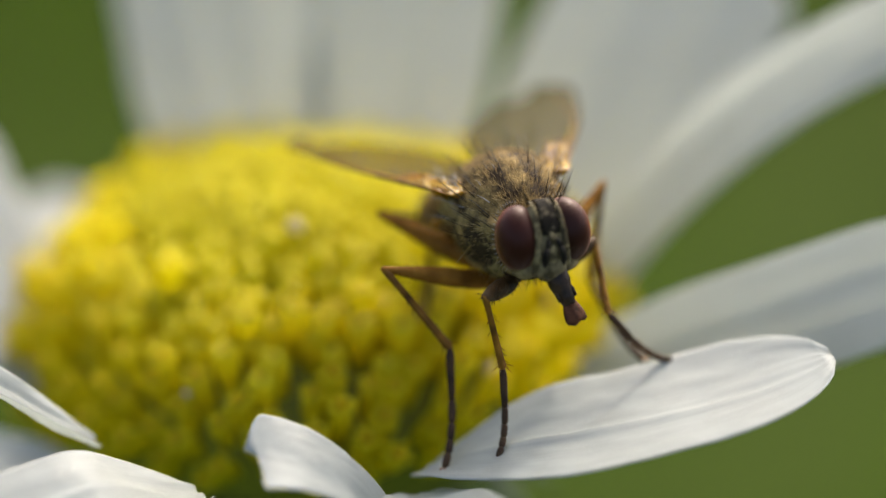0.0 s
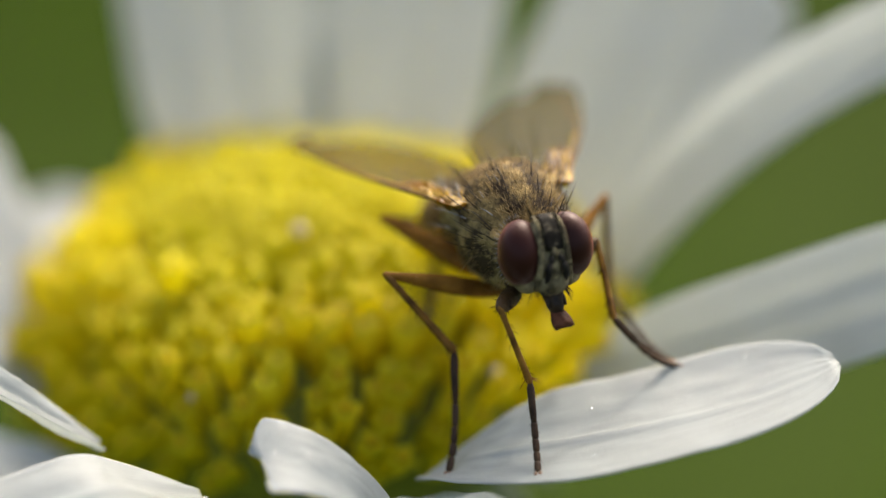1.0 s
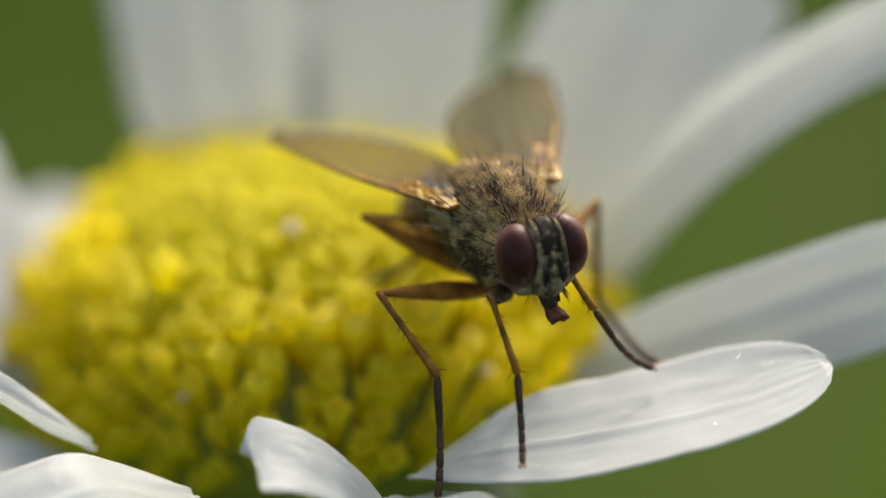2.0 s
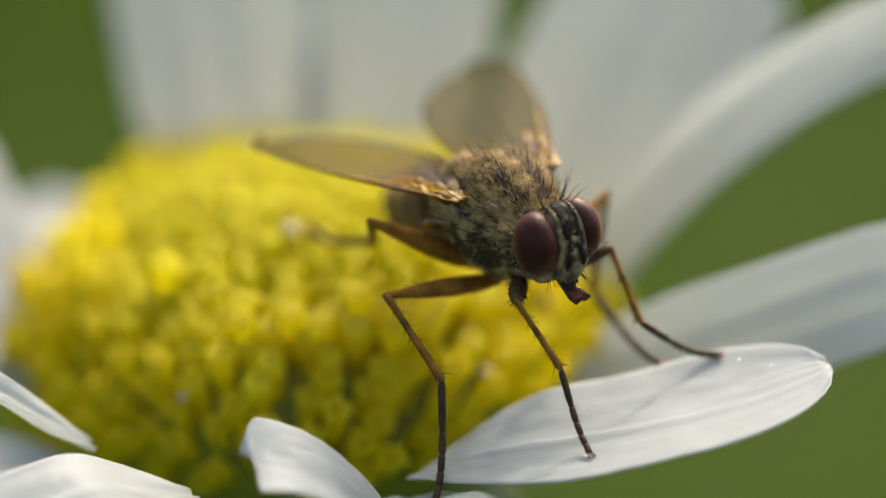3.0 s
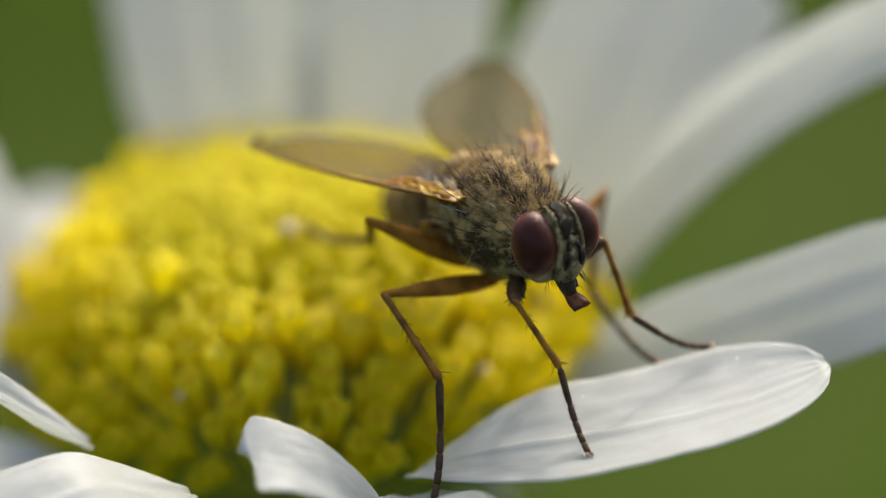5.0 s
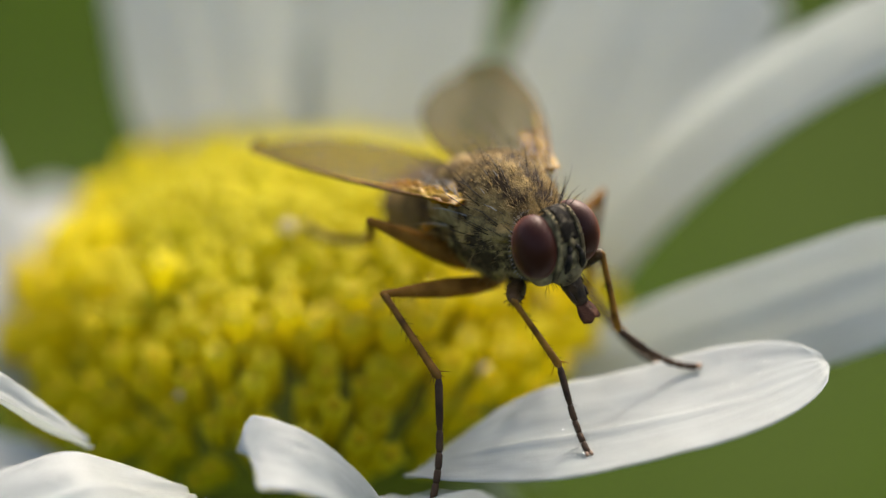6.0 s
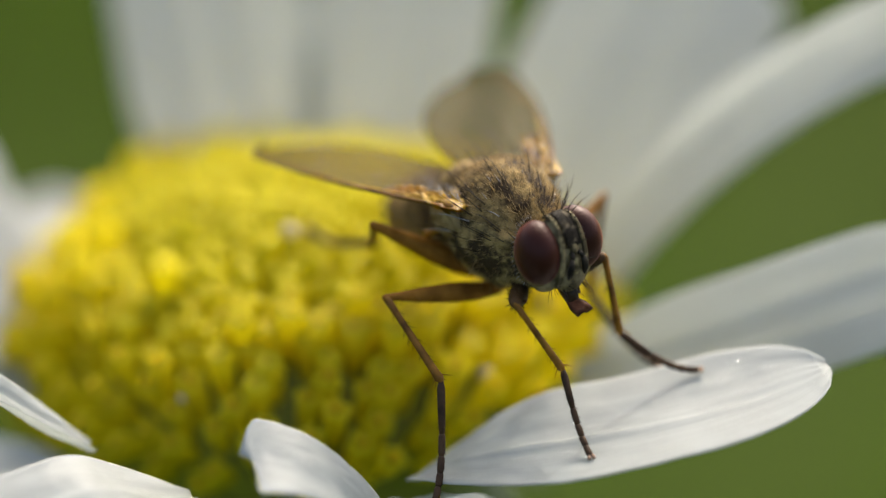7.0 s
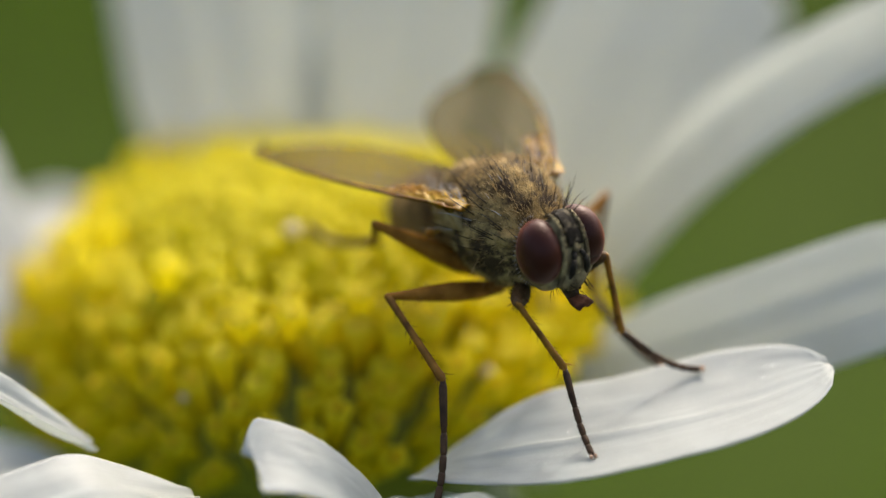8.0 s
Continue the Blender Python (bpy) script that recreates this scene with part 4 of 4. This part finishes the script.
# ---- movement ----
# thorax: seconds, place, lean to its right, nose up, heading (degrees to the right of straight at the camera)
BODY_ROWS = ((0.0, (4.59, -2.64, 4.99), 4, 12, 20), (0.7, (4.59, -2.64, 4.99), 4, 12, 20), (0.85, (4.54, -2.70, 4.86), 4, 9, 20), (1.5, (4.54, -2.70, 4.86), 4, 9, 20), (1.7, (4.51, -2.71, 4.84), 4, 5, 22),
             (2.4, (4.47, -2.67, 4.93), 5, 6, 28), (2.8, (4.44, -2.63, 5.00), 5, 6, 31), (3.0, (4.59, -2.59, 5.09), 5, 6, 33), (4.7, (4.59, -2.59, 5.09), 5, 6, 33), (5.7, (4.62, -2.63, 5.00), 5, 6, 33), (7.0, (4.63, -2.66, 4.95), 5, 6, 33), (8.0, (4.63, -2.66, 4.95), 5, 6, 33))
# head on the neck: seconds, lean, nose up, turn
HEAD_ROWS = ((0.0, -3, -3, 2), (1.7, -3, -3, 3), (2.8, -2, -3, 7), (3.0, -2, -3, 7), (8.0, -2, -3, 7))
# mouth: seconds, reach down in millimetres
MOUTH_ROWS = ((0.0, 0.24), (0.6, 0.2), (0.85, 0.04), (1.7, -0.06), (2.5, -0.12), (4.7, -0.14), (5.3, 0.08), (5.7, 0.2), (5.95, 0.17), (6.4, 0.03), (7.0, -0.08), (8.0, -0.15))
# feet: seconds, end of the shin, tip of the foot, in the flower's millimetres
FEET = {
    "right_fore": ((0.0, (4.39, -4.98, 2.57), (4.26, -5.89, 0.62)), (0.7, (4.39, -4.98, 2.57), (4.26, -5.89, 0.62)), (0.8, (4.88, -5.57, 2.49), (5.05, -6.78, 0.85)), (1.1, (4.88, -5.58, 2.47), (5.05, -6.78, 0.85)),
                   (1.2, (4.46, -5.98, 2.55), (4.35, -7.55, 0.85)), (1.7, (4.47, -5.99, 2.53), (4.30, -7.53, 0.89)), (2.3, (5.11, -5.60, 2.91), (5.47, -6.51, 1.43)), (2.7, (5.80, -5.51, 2.63), (6.42, -6.52, 1.16)), (8.0, (5.86, -5.51, 2.63), (6.43, -6.53, 1.15))),
    "left_fore": ((0.0, (6.61, -3.93, 3.39), (8.30, -3.66, 1.97)), (1.5, (6.61, -3.93, 3.39), (8.34, -3.73, 1.95)), (1.7, (6.65, -4.14, 3.19), (8.27, -4.16, 1.85)), (2.3, (6.80, -4.67, 3.70), (7.52, -4.56, 2.52)), (2.8, (6.11, -2.56, 4.92), (5.97, -3.28, 3.86)),
                  (2.9, (7.34, -3.98, 3.29), (9.44, -3.69, 2.27)), (3.0, (7.48, -3.83, 3.14), (9.43, -3.70, 2.24)), (4.7, (7.43, -3.83, 3.14), (9.41, -3.70, 2.23)), (5.1, (7.28, -3.96, 3.35), (9.24, -3.71, 2.45)), (5.6, (7.18, -4.04, 2.94), (8.98, -4.06, 2.06)), (8.0, (7.18, -4.04, 2.94), (8.95, -4.06, 2.06))),
    "right_mid": ((0.0, (3.21, -4.29, 2.64), (3.07, -5.63, 0.22)), (1.5, (3.21, -4.29, 2.64), (3.07, -5.63, 0.22)), (1.62, (2.99, -5.33, 2.53), (3.03, -6.58, 0.09)), (2.8, (3.13, -5.35, 2.48), (2.98, -6.62, 0.01)), (8.0, (3.13, -5.35, 2.48), (2.98, -6.62, 0.01))),
    "left_mid": ((0.0, (6.43, -1.29, 2.91), (7.63, -3.61, 1.97)), (0.7, (6.43, -1.29, 2.91), (7.63, -3.62, 1.95)), (0.8, (6.95, -1.60, 2.80), (8.79, -3.60, 2.42)), (0.9, (6.90, -1.40, 2.56), (8.15, -3.50, 1.95)),
                 (1.5, (6.90, -1.40, 2.56), (8.15, -3.50, 1.95)), (1.7, (6.84, -1.35, 2.30), (8.08, -3.50, 1.89)), (2.8, (6.50, -1.20, 2.75), (8.13, -3.48, 1.88)), (4.7, (6.50, -1.20, 2.75), (8.13, -3.48, 1.88)), (5.6, (6.42, -1.22, 2.74), (8.10, -3.48, 1.88)), (8.0, (6.42, -1.22, 2.74), (8.10, -3.48, 1.88))),
    "right_hind": ((0.0, (2.73, -0.04, 2.75), (2.53, -1.14, 1.82)), (1.6, (2.73, -0.04, 2.75), (2.53, -1.14, 1.82)), (2.5, (1.59, -0.80, 3.67), (-0.07, 1.05, 3.24)), (8.0, (1.59, -0.80, 3.67), (-0.07, 1.05, 3.24))),
    "left_hind": ((0.0, (5.42, 1.89, 1.69), (5.60, 0.80, 1.24)), (8.0, (5.42, 1.89, 1.69), (5.60, 0.80, 1.24))),
}
# the petal that carries the fly: seconds, degrees by which its tip stands higher than at rest
PETAL_ROWS = ((0.0, 1.0), (0.5, 0.85), (1.0, 0.68), (1.5, 0.52), (3.0, 0.05), (3.5, 0.0), (4.5, 0.0), (6.0, 0.2), (6.5, 0.12), (7.0, 0.0), (8.0, 0.0))
# which way each knee points, in the fly's space, before and after it steps round
KNEES = {"right_fore": ((0.52, -0.56, 0.65), (0.48, -0.67, 0.57)), "left_fore": ((-0.49, -0.42, 0.77), (-0.63, -0.30, 0.71)), "right_mid": ((-0.07, -0.95, 0.32), (-0.38, -0.85, 0.36)),
         "left_mid": ((-0.44, 0.82, 0.37), (-0.18, 0.72, 0.62)), "right_hind": ((-0.80, -0.47, 0.38), (0.66, -0.48, 0.57)), "left_hind": ((-0.6, 1, 0.9), (-0.6, 1, 0.9))}


def between(rows, t):
    """The values at t, eased from row to row; each row is seconds and values."""
    for a, b in zip(rows, rows[1:]):
        if t <= b[0]:
            q = max(0.0, (t - a[0]) / (b[0] - a[0]))
            q = q * q * (3 - 2 * q)
            return [Vector(u).lerp(Vector(v), q) if isinstance(u, tuple) else u + (v - u) * q for u, v in zip(a[1:], b[1:])]
    return [Vector(u) if isinstance(u, tuple) else u for u in rows[-1][1:]]


def rod(at, to, over):
    """Pose in millimetres of a rod that runs along its z from at towards to, its x away from over."""
    z = (to - at).normalized()
    x = (over - z * over.dot(z)).normalized()
    m = Matrix((x, z.cross(x), z)).transposed().to_4x4()
    m.translation = at
    return m


def in_metres(m):
    n = m.copy()
    n.translation = m.translation * S
    return n


def motions():
    times = [i / 10 for i in range(81)]
    rows = {"fly": [], "head": [], "mouth": [], "pad": []}
    for t in times:
        at, lean, nose, heading = between(BODY_ROWS, t)
        body = pose(*at, lean, -nose, heading - 90)
        m = body.copy()
        m.translation = mm(*at)
        rows["fly"].append((t, m))
        lean, nose, turn = between(HEAD_ROWS, t)
        rows["head"].append((t, in_metres(pose(*HEAD_PIVOT, lean, -nose, turn))))
        reach = between(MOUTH_ROWS, t)[0]
        sway = max(0, reach) * 60        # it swings to the fly's left as it reaches down
        rows["mouth"].append((t, in_metres(pose(0.55 * reach, 0, -reach, sway))))
        rows["pad"].append((t, in_metres(pose(0.93 + 0.55 * reach, 0, -reach, sway) @ pose(0, 0, -1.25, 0, max(0, 20 + 150 * reach), 0))))
        back = body.inverted()
        for name, track in FEET.items():
            thigh, shin, foot = BONES[name.split("_")[1]]
            ankle, tip = (back @ v for v in between(track, t))
            hip = Vector(HIPS[name])
            ankle = tip + (ankle - tip).normalized() * foot
            way = ankle - hip
            reach = min(way.length, (thigh + shin) * 0.995)
            reach = max(reach, abs(thigh - shin) + 0.1)
            way.normalize()
            a = (thigh * thigh - shin * shin + reach * reach) / (2 * reach)
            pole = between(((1.7, KNEES[name][0]), (2.7, KNEES[name][1])), t)[0]
            pole = (pole - way * pole.dot(way)).normalized()
            knee = hip + way * a + pole * math.sqrt(max(0, thigh * thigh - a * a))
            ankle = hip + way * reach
            rows.setdefault(name, []).append((t, (rod(hip, knee, pole), rod(knee, ankle, pole), rod(ankle, tip, Vector((0, 0, -1))))))
    hinge = Matrix.Translation(Vector((2.72, -4.64, -0.26)) * S)
    walk(FRONT_PETAL, [(t, hinge @ pose(0, 0, 0, 0, -lift, 0) @ hinge.inverted()) for t, lift in PETAL_ROWS])
    walk(FLY, rows["fly"])
    walk(HEAD, rows["head"])
    walk(LABELLUM, rows["pad"])
    for piece in MOUTH_PIECES:
        walk(piece, rows["mouth"])
    for name, bones in LEGS.items():
        for i, bone in enumerate(bones):
            walk(bone, [(t, in_metres(ms[i])) for t, ms in rows[name]])


ground()
grass()
FLY, HEAD, MOUTH_PIECES, LABELLUM, LEGS = fly()
FRONT_PETAL = daisy()
motions()
